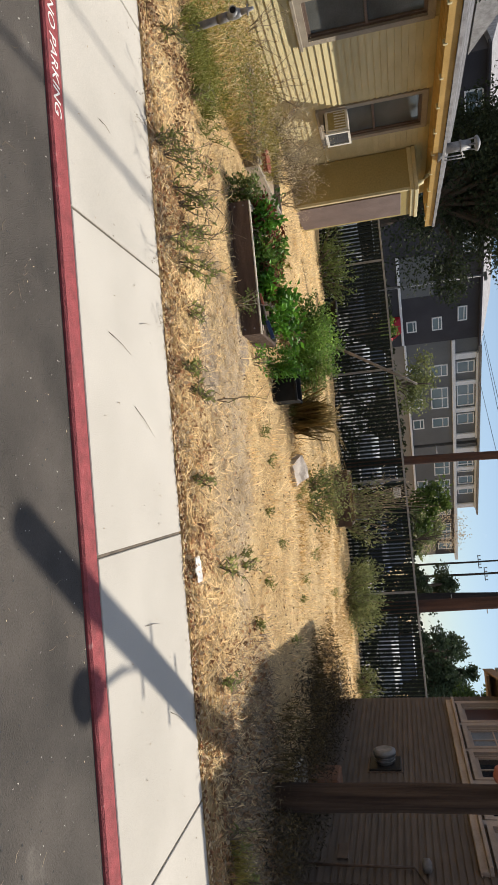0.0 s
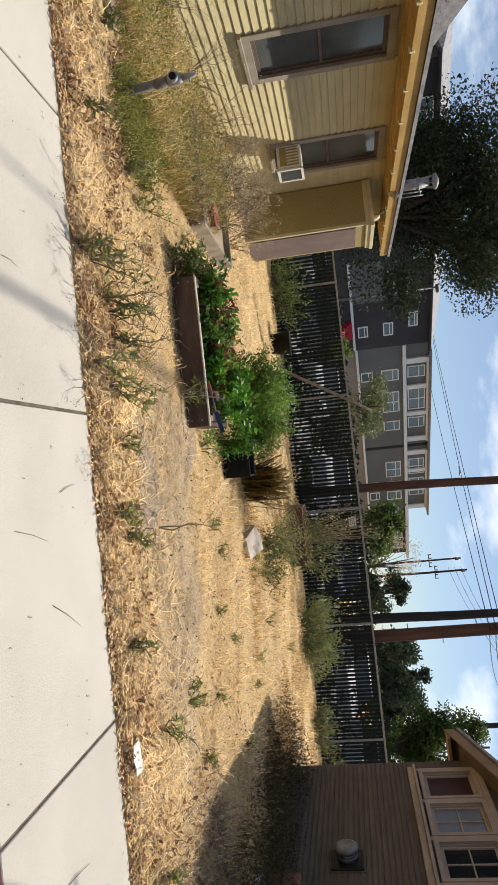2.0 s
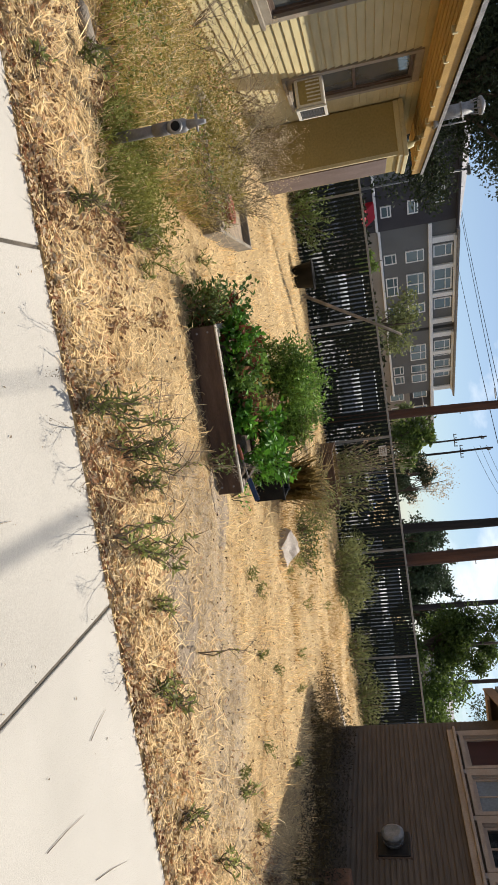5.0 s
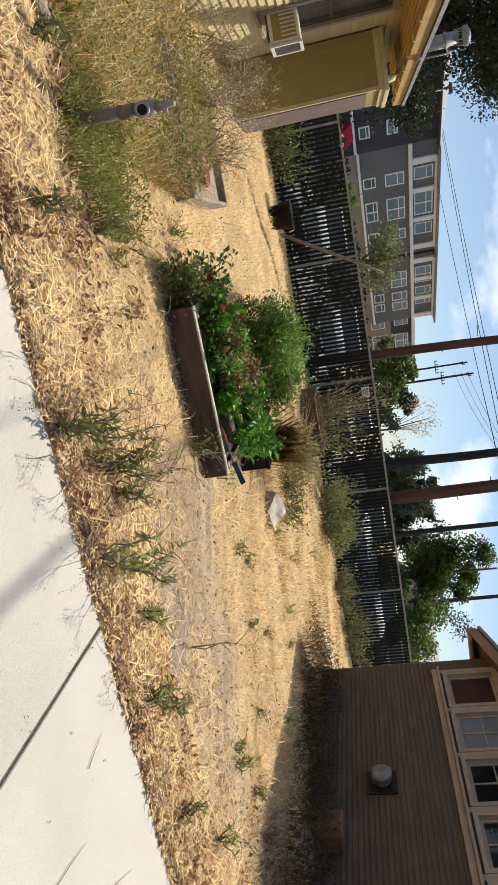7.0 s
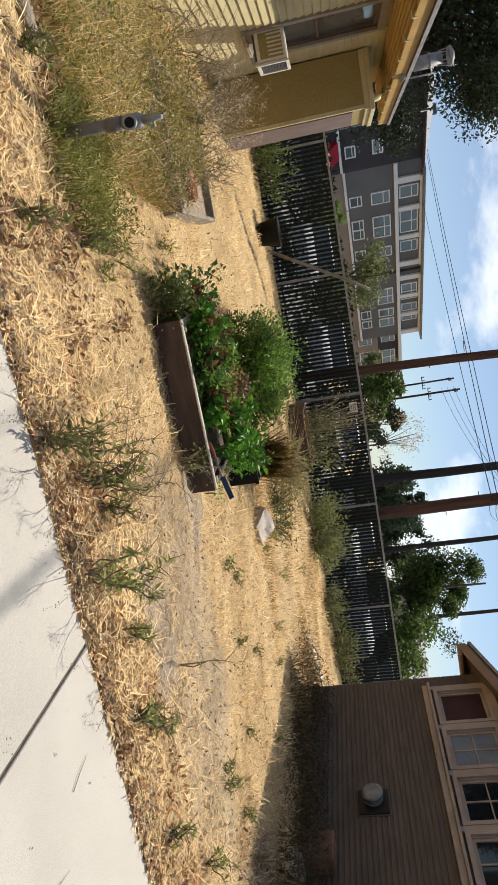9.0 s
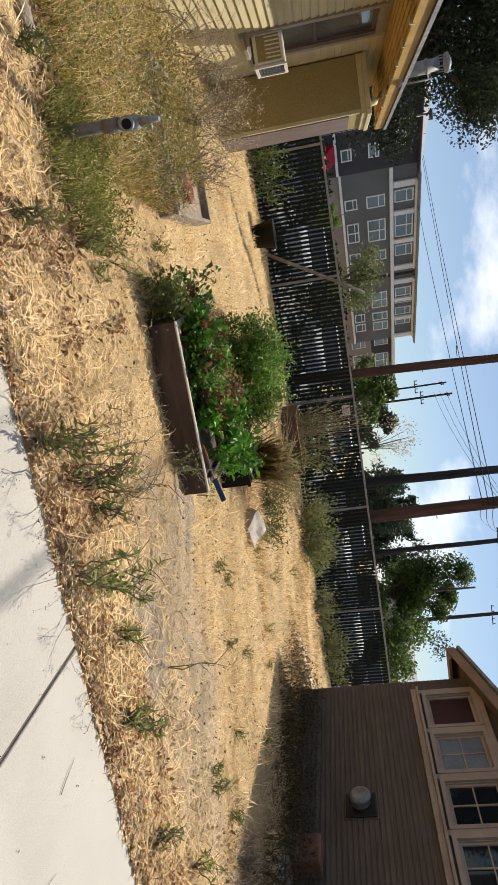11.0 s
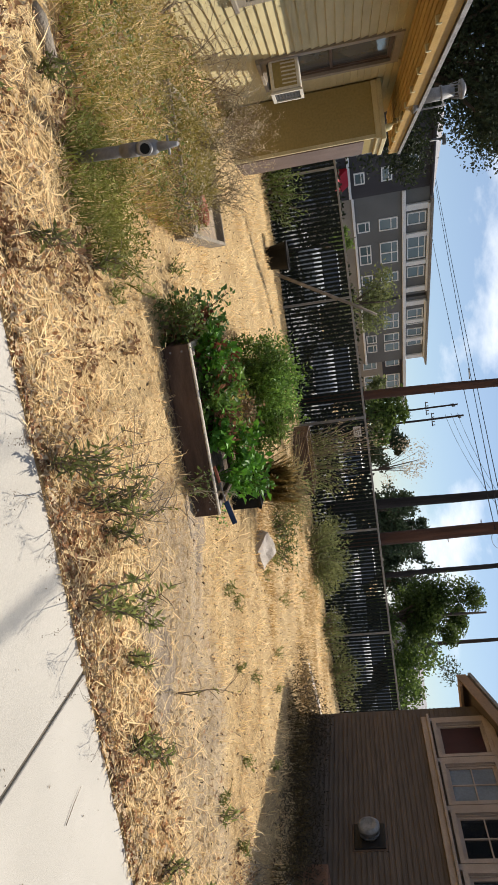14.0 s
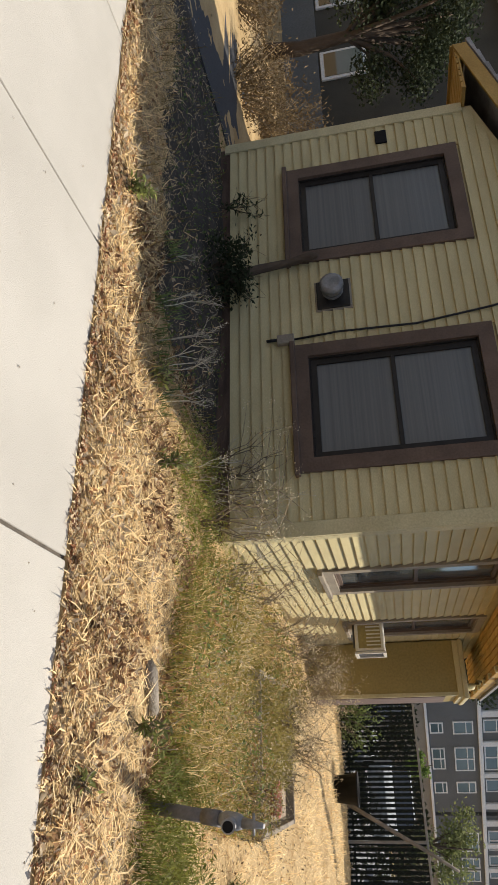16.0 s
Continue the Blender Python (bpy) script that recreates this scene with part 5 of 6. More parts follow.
for x, y, h in ((-2.2, 8.9, 0.22), (-1.9, 9.3, 0.2), (-1.3, 9.0, 0.18), (-0.9, 9.5, 0.2), (-0.6, 8.6, 0.2), (-1.5, 11.5, 0.3), (-1.2, 11.9, 0.3), (-1.35, 11.1, 0.22), (-0.4, 12.3, 0.3), (0.0, 10.6, 0.2), (0.3, 9.6, 0.2), (-0.2, 11.2, 0.2),
                (-1.0, 7.6, 0.2), (-0.3, 7.9, 0.2), (-2.6, 10.9, 0.2), (0.6, 14.5, 0.3), (-5.2, 8.9, 0.22), (-5.0, 7.4, 0.18), (-0.9, 13.6, 0.4), (-1.6, 13.1, 0.4), (-5.1, 7.75, 0.35), (-5.25, 7.55, 0.3)):
    weed(x, y, h * 0.8, 44, "weed", LOT_WEED, leaf=0.042, mats=(OLIVE_GREEN, EDGE_WEED), spread=0.55)
for x, y, h in ((-5.6, 8.9, 0.36), (-5.7, 9.08, 0.42), (-5.85, 9.0, 0.4), (-5.52, 9.12, 0.3)):
    weed(x, y, h, 90, "dry_weed", "withered brown weed grown against the grey timber bed", leaf=0.035, mats=(TWIG, OLIVE), stems=9, seeds=6)
# thin upright stems in front of the planter
for x, y in ((-4.05, 6.6), (-3.75, 6.75), (-2.4, 7.0)):
    weed(x, y, 0.5, 20, "dry_stalk", "thin upright stem with few narrow leaves", (0.1, 0.1), 0.03, (TWIG, OLIVE_GREEN), 0.2, 0.1, 2)
PALE_STEM = mat("bleached_stems", (0.6, 0.55, 0.44), (0.44, 0.39, 0.3), 9, 0.75, 0.0, 40, island=0.2, trans=0.2)
# pale branching stalks in front of the yellow house
def branchy(x, y, h, stems, label, lean=(0, 0), material=PALE_STEM, base=True, thick=0.004):
    rng = np.random.default_rng(int(abs(x * 719 + y * 433)) + 9)
    z = float(ground_z(np.array([x]), np.array([y]))[0])
    ob = thing("dry_stalk", (x, y, z), label, "weed", "weeds")
    bm, tips = bmesh.new(), []

    def grow(p, d, L, r, level):
        q = p + d * L * 0.5 + Vector(rng.normal(0, 0.03, 3)) * L
        e = p + d * L
        tube(bm, [p, q, e], [r, r * 0.85, r * 0.65], 4, False)
        if level == 0:
            tips.append(e)
            return
        for k in range(3 if level < 3 else 2):
            n = (d + Vector(rng.normal(0, 0.5, 3)) + Vector((0, 0, 0.15))).normalized()
            s = p.lerp(e, rng.uniform(0.55, 1.0))
            grow(s, n, L * rng.uniform(0.42, 0.7), r * 0.62, level - 1)

    for s in range(stems):
        d = Vector((rng.normal(lean[0], 0.22), rng.normal(lean[1], 0.22), 1)).normalized()
        grow(Vector((x, y, z - 0.02)) + Vector((*rng.normal(0, 0.03, 2), 0)), d, h * rng.uniform(0.45, 0.62), thick, 3)
    part("stalk", bm, material, ob)
    q = np.repeat(np.array(tips), 3, 0) + rng.normal(0, 0.008, (len(tips) * 3, 3))
    part("seed_head", leaf_mesh(q, 0.009, rng, 0.5), material, ob)
    if base:
        p = np.array([x, y, z]) + rng.normal(0, 0.06, (36, 3)) * np.array([1, 1, 0.0])
        part("foliage", blade_mesh(p, 0.14, 0.008, rng, 0.6, 0.4), WEED, ob)
    return ob


PALE_STALK = "pale dry branching stalk in the house's shade"
for x, y, h, n in ((-8.85, 6.78, 0.5, 2), (-8.62, 6.82, 0.55, 2), (-8.42, 6.85, 0.55, 3), (-8.15, 6.9, 0.38, 2), (-9.1, 7.1, 0.3, 1), (-9.5, 7.0, 0.28, 1), (-7.9, 7.5, 0.5, 2)):
    branchy(x, y, h, n, PALE_STALK)
for x, y, h, n in ((-7.95, 8.05, 0.8, 4), (-8.2, 8.2, 0.65, 3), (-7.6, 8.0, 0.75, 4)):
    branchy(x, y, h, n, "tall pale branching dry weed by the house corner", (0.05, 0.05))
for x, lx, h in ((-4.5, -0.5, 0.42), (-4.2, 0.1, 0.36), (-3.95, 0.5, 0.34), (-3.6, -0.2, 0.4), (-3.4, 0.5, 0.42), (-2.95, 0.3, 0.26)):
    branchy(x, 6.03, h, 2, "wiry grey-brown seeding stalk leaning over the pavement", (lx, -1.6), TWIG, False, 0.0022)
branchy(-3.45, 8.05, 0.42, 2, "bare pale branching twig in front of the raised bed", (-0.1, -0.2), PALE_STEM, False)
for x, y, h in ((-7.95, 8.0, 0.85), (-8.25, 8.2, 0.7), (-7.65, 7.9, 0.75), (-7.3, 8.3, 0.8)):
    weed(x, y, h, 60, "dry_shrub", "tall grey dry shrub with pale seed heads by the house corner", (0, 0), 0.035, (TWIG, OLIVE), 0.1, 0.35, 9, 14)
for x, y, h in ((-7.2, 10.6, 0.8), (-7.05, 11.6, 0.95), (-6.75, 12.2, 0.95), (-7.3, 12.0, 0.7), (-6.6, 11.3, 0.7), (-7.3, 9.6, 0.7), (-7.0, 13.2, 0.8), (-6.35, 10.6, 0.75), (-6.2, 11.3, 0.7), (-6.45, 10.0, 0.6), (-5.95, 10.5, 0.5), (-6.1, 11.9, 0.6)):
    weed(x, y, h, 150, "dry_shrub", "brown wiry shrub against the yellow side wall", (0, 0), 0.03, (TWIG, BROWN_LEAF), 0.1, 0.5, 12, 16)
vine = weed(-10.3, 8.3, 0.55, 620, "wall_shrub", "dark woody shrub leaning on the front wall", (0.1, 0.1), 0.04, (BARK, OAK), 0.0, 0.6, 16)
weed(-11.2, 8.3, 0.6, 110, "wall_shrub", "dark leafy stem against the front wall", (0.05, 0.1), 0.06, (BARK, OAK), 0.2, 0.25, 5)
part("trunk", tubed([(-10.32, 8.34, -0.05), (-10.34, 8.36, 0.25), (-10.4, 8.39, 0.5), (-10.43, 8.4, 0.78), (-10.47, 8.4, 0.98), (-10.46, 8.39, 1.06)], [0.06, 0.052, 0.045, 0.038, 0.045, 0.018], 8), BARK, vine)


# ---- planter and its plants ----
EARTH_FILL = mat("dark_planting_soil", (0.11, 0.075, 0.05), (0.06, 0.042, 0.03), 12, 0.95, 0.6, 50)
# Pale rim wood whose brightness includes the sunlit top edge of the boards.
PALE_WOOD = mat("pale_sunlit_wood", (0.56, 0.5, 0.41), (0.42, 0.36, 0.29), 6, 0.85, 0.35, 70)
def planter():
    turn = Matrix.Translation((-4.59, 8.18, 0)) @ Matrix.Rotation(radians(1.8), 4, "Z")
    bed = thing("raised_planter", (-3.95, 8.6, 0), "weathered dark timber raised bed full of green vegetables", "planter")
    L, D = 1.4, 0.95

    def plank(name, *a, material=DARK_WOOD, label=""):
        bm = boxed(*a, bevel=0.006)
        bmesh.ops.transform(bm, matrix=turn, verts=bm.verts)
        return part(name, bm, material, bed, label)

    for z0, z1 in ((0.0, 0.075), (0.079, 0.275)):
        plank("board", 0.0, L, 0.0, 0.04, z0, z1)
        plank("board", 0.0, L, D - 0.04, D, z0, z1)
        plank("board", 0.002, 0.04, 0.041, D - 0.041, z0, z1)
        plank("board", L - 0.04, L - 0.002, 0.041, D - 0.041, z0, z1)
    plank("rim", -0.004, L + 0.004, -0.005, 0.045, 0.276, 0.292, material=PALE_WOOD)
    for x in (0.042, L - 0.1):
        for y in (0.042, D - 0.1):
            plank("corner_post", x, x + 0.058, y, y + 0.058, 0.0, 0.3, material=GREY_WOOD)
    plank("soil", 0.041, L - 0.041, 0.041, D - 0.041, 0.05, 0.235, material=EARTH_FILL)
    plank("rim", -0.003, 0.045, 0.046, 0.42, 0.276, 0.291, material=PALE_WOOD)
    for x, z in ((0.05, 0.22), (0.05, 0.13), (L - 0.06, 0.22), (L - 0.06, 0.12)):
        bm = tubed([(x, 0.002, z), (x, -0.006, z)], 0.009, 6)
        bmesh.ops.transform(bm, matrix=turn, verts=bm.verts)
        part("bolt", bm, GALV, bed)
    return bed


planter()


def leafy(name, x, y, z, h, r, n, leaf, label, mats=(FEATHERY, CROP), stems=9, category="plant", aspect=0.55, flat=0.1, full=0.0):
    """A leafy plant: stems that fan out and broad leaves along them in an uneven dome."""
    rng = np.random.default_rng(int(abs(x * 377 + y * 991)) + 3)
    ob = thing(name, (x, y, z), label, category, "vegetable plants" if category == "plant" else "")
    bm, spots, outs = bmesh.new(), [], []
    for s in range(stems):
        a = rng.uniform(0, 2 * math.pi)
        rr, hh = r * math.sqrt(rng.uniform(0.05, 1)), h * rng.uniform(0.6, 1.1)
        tip = Vector((x + rr * math.cos(a), y + rr * math.sin(a), z + hh))
        mid = Vector((x + rr * 0.4 * math.cos(a), y + rr * 0.4 * math.sin(a), z + hh * 0.6))
        tube(bm, [(x, y, z - 0.03), mid, tip], [0.008, 0.006, 0.002], 5, False)
        for k in range(n // stems):
            u = rng.uniform(0.25, 1.05)
            q = mid.lerp(tip, u * 1.2 - 0.2) if u > 0.3 else Vector((x, y, z)).lerp(mid, u * 2)
            spots.append(np.array(q) + rng.normal(0, r * 0.16, 3) * np.array([1, 1, 0.7]))
            outs.append(np.array([math.cos(a), math.sin(a), 0.35]) * 0.6)
    part("stalk", bm, mats[0], ob)
    if full:
        m = int(n * full)
        d = unit(rng.normal(size=(m, 3))) * rng.uniform(0.25, 1, (m, 1)) ** 0.4
        d[:, 2] = np.abs(d[:, 2]) * (1 + 0.15 * np.sin(d[:, 0] * 7) * np.sin(d[:, 1] * 9))
        spots += list(np.array([x, y, z]) + d * np.array([r * 1.05, r * 1.05, h * 0.95]))
        outs += list(d * 0.8)
    spots = np.array(spots)
    spots[:, 2] = np.maximum(spots[:, 2], z + 0.02)
    part("foliage", leaf_mesh(spots, leaf, rng, aspect, flat, np.array(outs)), mats[1], ob)
    return ob


leafy("wall_shrub", -10.25, 8.12, 0.0, 0.46, 0.36, 420, 0.045, "dark dense low shrub at the foot of the front wall", (BARK, OAK), 12, "shrub", 0.5, full=2.2)
PEPPER = "bright green leafy pepper plant in the raised bed"
for x, y, h, r, n, lf in ((-3.4, 8.62, 0.4, 0.22, 230, 0.075), (-3.6, 8.85, 0.42, 0.22, 230, 0.075), (-3.32, 8.95, 0.4, 0.2, 200, 0.07)):
    leafy("pepper_plant", x, y, 0.2, h, r, n, lf, PEPPER)
BUSH_GREEN = mat("mid_green_leaves", (0.2, 0.32, 0.06), (0.09, 0.17, 0.034), 4, 0.45, 0.0, 30, island=0.4, trans=0.4)
WEED_DARK = mat("deep_green_leaves", (0.09, 0.17, 0.04), (0.05, 0.095, 0.025), 5, 0.4, 0.0, 30, island=0.35, trans=0.25)
CHARD = "dark green chard with red veins in the raised bed"
for x, y, h, r in ((-4.5, 8.5, 0.4, 0.2), (-4.35, 8.8, 0.42, 0.22), (-4.1, 8.5, 0.3, 0.18), (-4.05, 8.8, 0.34, 0.2), (-3.8, 8.55, 0.26, 0.17), (-3.8, 8.85, 0.32, 0.2)):
    leafy("chard_plant", x, y, 0.2, h * 0.8, r, 330, 0.064, CHARD, (RED_LEAF, CROP if x in (-4.5, -3.8) and y < 8.6 else FEATHERY if y < 8.6 else BUSH_GREEN), full=0.35)
    leafy("herb", x + 0.05, y + 0.05, 0.2, h * 0.9, r, 120, 0.05, "reddish herb standing between the greens", (RED_LEAF, RED_LEAF if x < -4.2 else RUST_LEAF if y < 8.6 else OLIVE), 5)
for x, y, h, r in ((-4.0, 11.5, 0.72, 0.4), (-3.7, 11.4, 0.74, 0.42), (-3.4, 11.5, 0.7, 0.4), (-3.9, 12.0, 0.78, 0.4), (-3.5, 11.9, 0.76, 0.4), (-3.15, 11.7, 0.6, 0.36)):
    leafy("tomato_bush", x, y, 0.0, h, r, 1050, 0.052, "dense leafy green bush behind the raised bed", (WEED, BUSH_GREEN), 16, "bush", 0.42, full=1.4)
leafy("chard_plant", -4.76, 8.36, 0.02, 0.36, 0.2, 320, 0.045, "dark weedy plant at the planter's corner", (TWIG, WEED), 9, full=1.2)
leafy("chard_plant", -4.75, 8.95, 0.02, 0.48, 0.26, 260, 0.06, "dark green leafy plant beside the raised bed", (RED_LEAF, WEED_DARK), 9, full=1.0)
leafy("herb", -4.72, 8.65, 0.02, 0.4, 0.18, 160, 0.05, "dark reddish bushy herb beside the raised bed", (RED_LEAF, RED_LEAF), 8, full=1.0)
leafy("herb", -3.5, 8.1, 0.02, 0.26, 0.16, 90, 0.035, "small grey-green shrub in front of the raised bed", (TWIG, WEED), 8)
leafy("tomato_bush", -3.12, 9.7, 0.0, 0.5, 0.24, 500, 0.045, "leafy green growth hanging over the black tub", (WEED, CROP), 10, "bush", 0.45, full=1.0)
leafy("herb", -3.0, 8.8, 0.02, 0.18, 0.2, 110, 0.04, "low green plant beside the raised bed", (TWIG, CROP), 8)
leafy("herb", -3.95, 9.3, 0.0, 0.32, 0.22, 240, 0.05, "withered brown growth behind the raised bed", (TWIG, DRY_LEAF), 10, full=0.8)
leafy("herb", -3.6, 10.4, 0.0, 0.4, 0.26, 240, 0.05, "withered brown growth between the green plants", (TWIG, BROWN_LEAF), 10, full=0.8)

trowel = thing("trowel", (-3.3, 8.24, 0.3), "blue hand trowel with a red handle lying on the planter rim", "trowel")
part("handle", tubed([(-3.6, 8.21, 0.315), (-3.54, 8.21, 0.325), (-3.47, 8.2, 0.338)], [0.011, 0.014, 0.011], 8), TERRACOTTA, trowel)
part("shaft", tubed([(-3.47, 8.2, 0.338), (-3.3, 8.2, 0.36)], 0.009, 6), GREY_PLASTIC, trowel)
bm = box(bmesh.new(), -0.1, 0.1, -0.022, 0.022, -0.006, 0.006, 0.004, Matrix.Translation((-3.21, 8.2, 0.385)) @ Matrix.Rotation(radians(-13), 4, "Y") @ Matrix.Rotation(radians(55), 4, "X"))
part("blade", bm, BLUE, trowel)


def tub(name, x, y, r, h, label, material=BLACK_PLASTIC, rim=0.02, fill=None):
    ob = thing(name, (x, y, 0), label, "pot")
    n, bm = 18, bmesh.new()
    prof = [(r * 0.78, 0.0), (r * 0.97, h * 0.92), (r + rim, h * 0.92), (r + rim, h), (r - 0.01, h), (r * 0.8, 0.1)]
    rings = [[bm.verts.new((x + a * math.cos(2 * math.pi * k / n), y + a * math.sin(2 * math.pi * k / n), z)) for k in range(n)] for a, z in prof]
    for p, q in zip(rings, rings[1:]):
        for k in range(n):
            bm.faces.new((p[k], p[(k + 1) % n], q[(k + 1) % n], q[k])).smooth = True
    bm.faces.new(rings[0][::-1])
    bm.faces.new(rings[-1])
    part("body", bm, material, ob)
    if fill:
        part("soil", tubed([(x, y, h * 0.6), (x, y, h * 0.82)], [r * 0.8, r * 0.86], n), fill, ob)
    return ob


def black_crate():
    ob = thing("plastic_crate", (-2.86, 10.15, 0), "black plastic tub standing open on the dry grass", "tub")
    bm = bmesh.new()
    x0, x1, y0, y1, h, t = -3.1, -2.66, 9.92, 10.36, 0.36, 0.02
    box(bm, x0, x1, y0, y0 + t, 0, h, 0.004)
    box(bm, x0, x1, y1 - t, y1, 0, h, 0.004)
    box(bm, x0, x0 + t, y0 + t, y1 - t, 0, h, 0.004)
    box(bm, x1 - t, x1, y0 + t, y1 - t, 0, h, 0.004)
    part("body", bm, BLACK_PLASTIC, ob)
    part("floor_panel", boxed(x0 + t, x1 - t, y0 + t, y1 - t, 0.01, 0.03), BLACK_PLASTIC, ob)
    for s in (y0 - 0.012, y1 - t + 0.012):
        part("rim", boxed(x0 - 0.012, x1 + 0.012, s, s + t, h - 0.03, h + 0.006, 0.004), BLACK_PLASTIC, ob)


black_crate()
tub("flower_pot", -5.53, 17.66, 0.29, 0.46, "large black plastic pot standing near the fence", fill=JOINT)
pot = tub("flower_pot", -5.72, 9.75, 0.13, 0.3, "terracotta pot standing in the old timber bed", TERRACOTTA, 0.015, JOINT)

# bronze grass clump
clump = thing("grass_clump", (-2.55, 11.2, 0), "bronze strap-leaved clump drooping beside the black tub", "grass clump")
tuft = RNG.normal(0, 0.09, (420, 2))
part("foliage", blade_mesh(np.c_[tuft[:, 0] - 2.55, tuft[:, 1] + 11.2, np.zeros(420)], 0.95, 0.026, RNG, 0.55, 0.9), BLADE, clump)


def block():
    ob = thing("concrete_block", (-1.76, 10.95, 0), "broken pale concrete block tipped up in the grass", "block")
    bm = boxed(-0.19, 0.17, -0.16, 0.16, -0.1, 0.09)
    bmesh.ops.subdivide_edges(bm, edges=bm.edges, cuts=4, use_grid_fill=True)
    for v in bm.verts:
        v.co += Vector([noise.noise(v.co * 6 + Vector((9.1 * k, 0, 0))) * 0.035 for k in range(3)])
    bmesh.ops.transform(bm, matrix=Matrix.Translation((-1.76, 10.95, 0.1)) @ Euler((radians(26), radians(-6), radians(24))).to_matrix().to_4x4(), verts=bm.verts)
    part("rubble", bm, STONE, ob)


block()


def timber_box(name, x0, x1, y0, y1, h, label, material, fill=None):
    ob = thing(name, ((x0 + x1) / 2, (y0 + y1) / 2, 0), label, "planter")
    part("board", boxed(x0, x1, y0, y0 + 0.04, -0.02, h, 0.005), material, ob)
    part("board", boxed(x0, x1, y1 - 0.04, y1, -0.02, h, 0.005), material, ob)
    part("board", boxed(x0, x0 + 0.04, y0 + 0.041, y1 - 0.041, -0.02, h - 0.004, 0.005), material, ob)
    part("board", boxed(x1 - 0.04, x1, y0 + 0.041, y1 - 0.041, -0.02, h - 0.004, 0.005), material, ob)
    for x in (x0 + 0.041, x1 - 0.1):
        part("corner_post", boxed(x, x + 0.059, y0 + 0.041, y0 + 0.1, -0.02, h + 0.02, 0.004), GREY_WOOD, ob)
    if fill:
        part("soil", boxed(x0 + 0.041, x1 - 0.041, y0 + 0.041, y1 - 0.041, 0, h - 0.08), fill, ob)
    return ob


timber_box("timber_bed", -6.75, -5.45, 9.25, 10.95, 0.25, "grey weathered timber bed with dry weeds inside", GREY_WOOD, GREY_SOIL)
timber_box("timber_bed", -1.72, -0.42, 17.2, 18.4, 0.36, "dark timber bed with dry grass at the back of the lot", DARK_WOOD, SOIL)
q = np.c_[RNG.uniform(-1.65, -0.5, 420), RNG.uniform(17.3, 18.3, 420), np.full(420, 0.26)]
stuff("dry_grass", blade_mesh(q, 0.2, 0.008, RNG, 0.9, 0.8), BLADE, "short dull grass growing in the back timber bed", "dry grass")
q = np.c_[RNG.uniform(-6.65, -5.9, 900), RNG.uniform(9.35, 10.85, 900), np.full(900, 0.12)]
stuff("dry_grass", blade_mesh(q, 0.28, 0.008, RNG, 0.7, 0.6), OLIVE, "brown dead weeds in the grey timber bed", "dry grass")


q = haze(4200, -6.8, -5.8, 9.0, 11.0, lambda x, y: np.sin(x * 5) * np.sin(y * 3.3) > -0.6, 0.46, RNG)
stuff("tall_grass", leaf_mesh(q + np.array([0, 0, 0.06]), 0.034, RNG, 0.35), OLIVE, "dry yellowish weeds grown over the grey timber bed", "tall grass")


def shrub(x, y, rx, ry, h, n, leaf, label, material, z=0.0):
    rng = np.random.default_rng(int(abs(x * 77 + y * 131)) + 2)
    ob = thing("shrub", (x, y, z), label, "shrub", "shrubs")
    bm, spots, outs = bmesh.new(), [], []
    for s in range(34):
        a, u = rng.uniform(0, 2 * math.pi), math.sqrt(rng.uniform(0, 1))
        tip = Vector((x + rx * u * math.cos(a), y + ry * u * math.sin(a), z + h * (1 - 0.5 * u * u) * rng.uniform(0.75, 1.12)))
        root = Vector((x + rx * 0.35 * u * math.cos(a), y + ry * 0.35 * u * math.sin(a), z - 0.05))
        mid = root.lerp(tip, 0.55) + Vector((0, 0, 0.08 * h))
        tube(bm, [root, mid, tip], [0.012, 0.008, 0.003], 4, False)
        for k in range(n // 34):
            w = rng.uniform(0.2, 1.05)
            spots.append(np.array(root.lerp(tip, w)) + rng.normal(0, 0.09, 3))
            outs.append(np.array(tip - root) * 0.8)
    part("bough", bm, TWIG, ob)
    part("foliage", leaf_mesh(np.array(spots), leaf, rng, 0.3, 0.0, np.array(outs)), material, ob)
    return ob


shrub(1.25, 17.9, 1.05, 0.9, 0.85, 4200, 0.085, "grey-green feathery shrub in front of the fence", SHRUB)
shrub(-0.6, 19.3, 1.1, 0.5, 1.3, 1000, 0.09, "thin straggly weeds standing against the fence", SHRUB)
shrub(-0.7, 19.9, 0.9, 0.4, 2.2, 320, 0.06, "tall dry yellowish stalks rising past the fence", PALE_LEAF)
shrub(-1.3, 14.6, 0.6, 0.5, 0.6, 1000, 0.075, "rank grey-green weeds behind the vegetable bed", SHRUB)
shrub(-7.2, 19.6, 1.3, 0.5, 0.8, 1600, 0.09, "low green weeds along the fence foot", WEED)
shrub(5.4, 19.2, 1.0, 0.6, 0.7, 1200, 0.09, "low grey-green weeds along the fence foot", SHRUB)
shrub(3.9, 18.9, 0.7, 0.6, 0.6, 900, 0.09, "low grey-green weeds along the fence foot", SHRUB)
shrub(-1.3, 12.6, 0.6, 0.5, 0.38, 800, 0.07, "sprawling grey-green weeds in the dry grass", WEED)


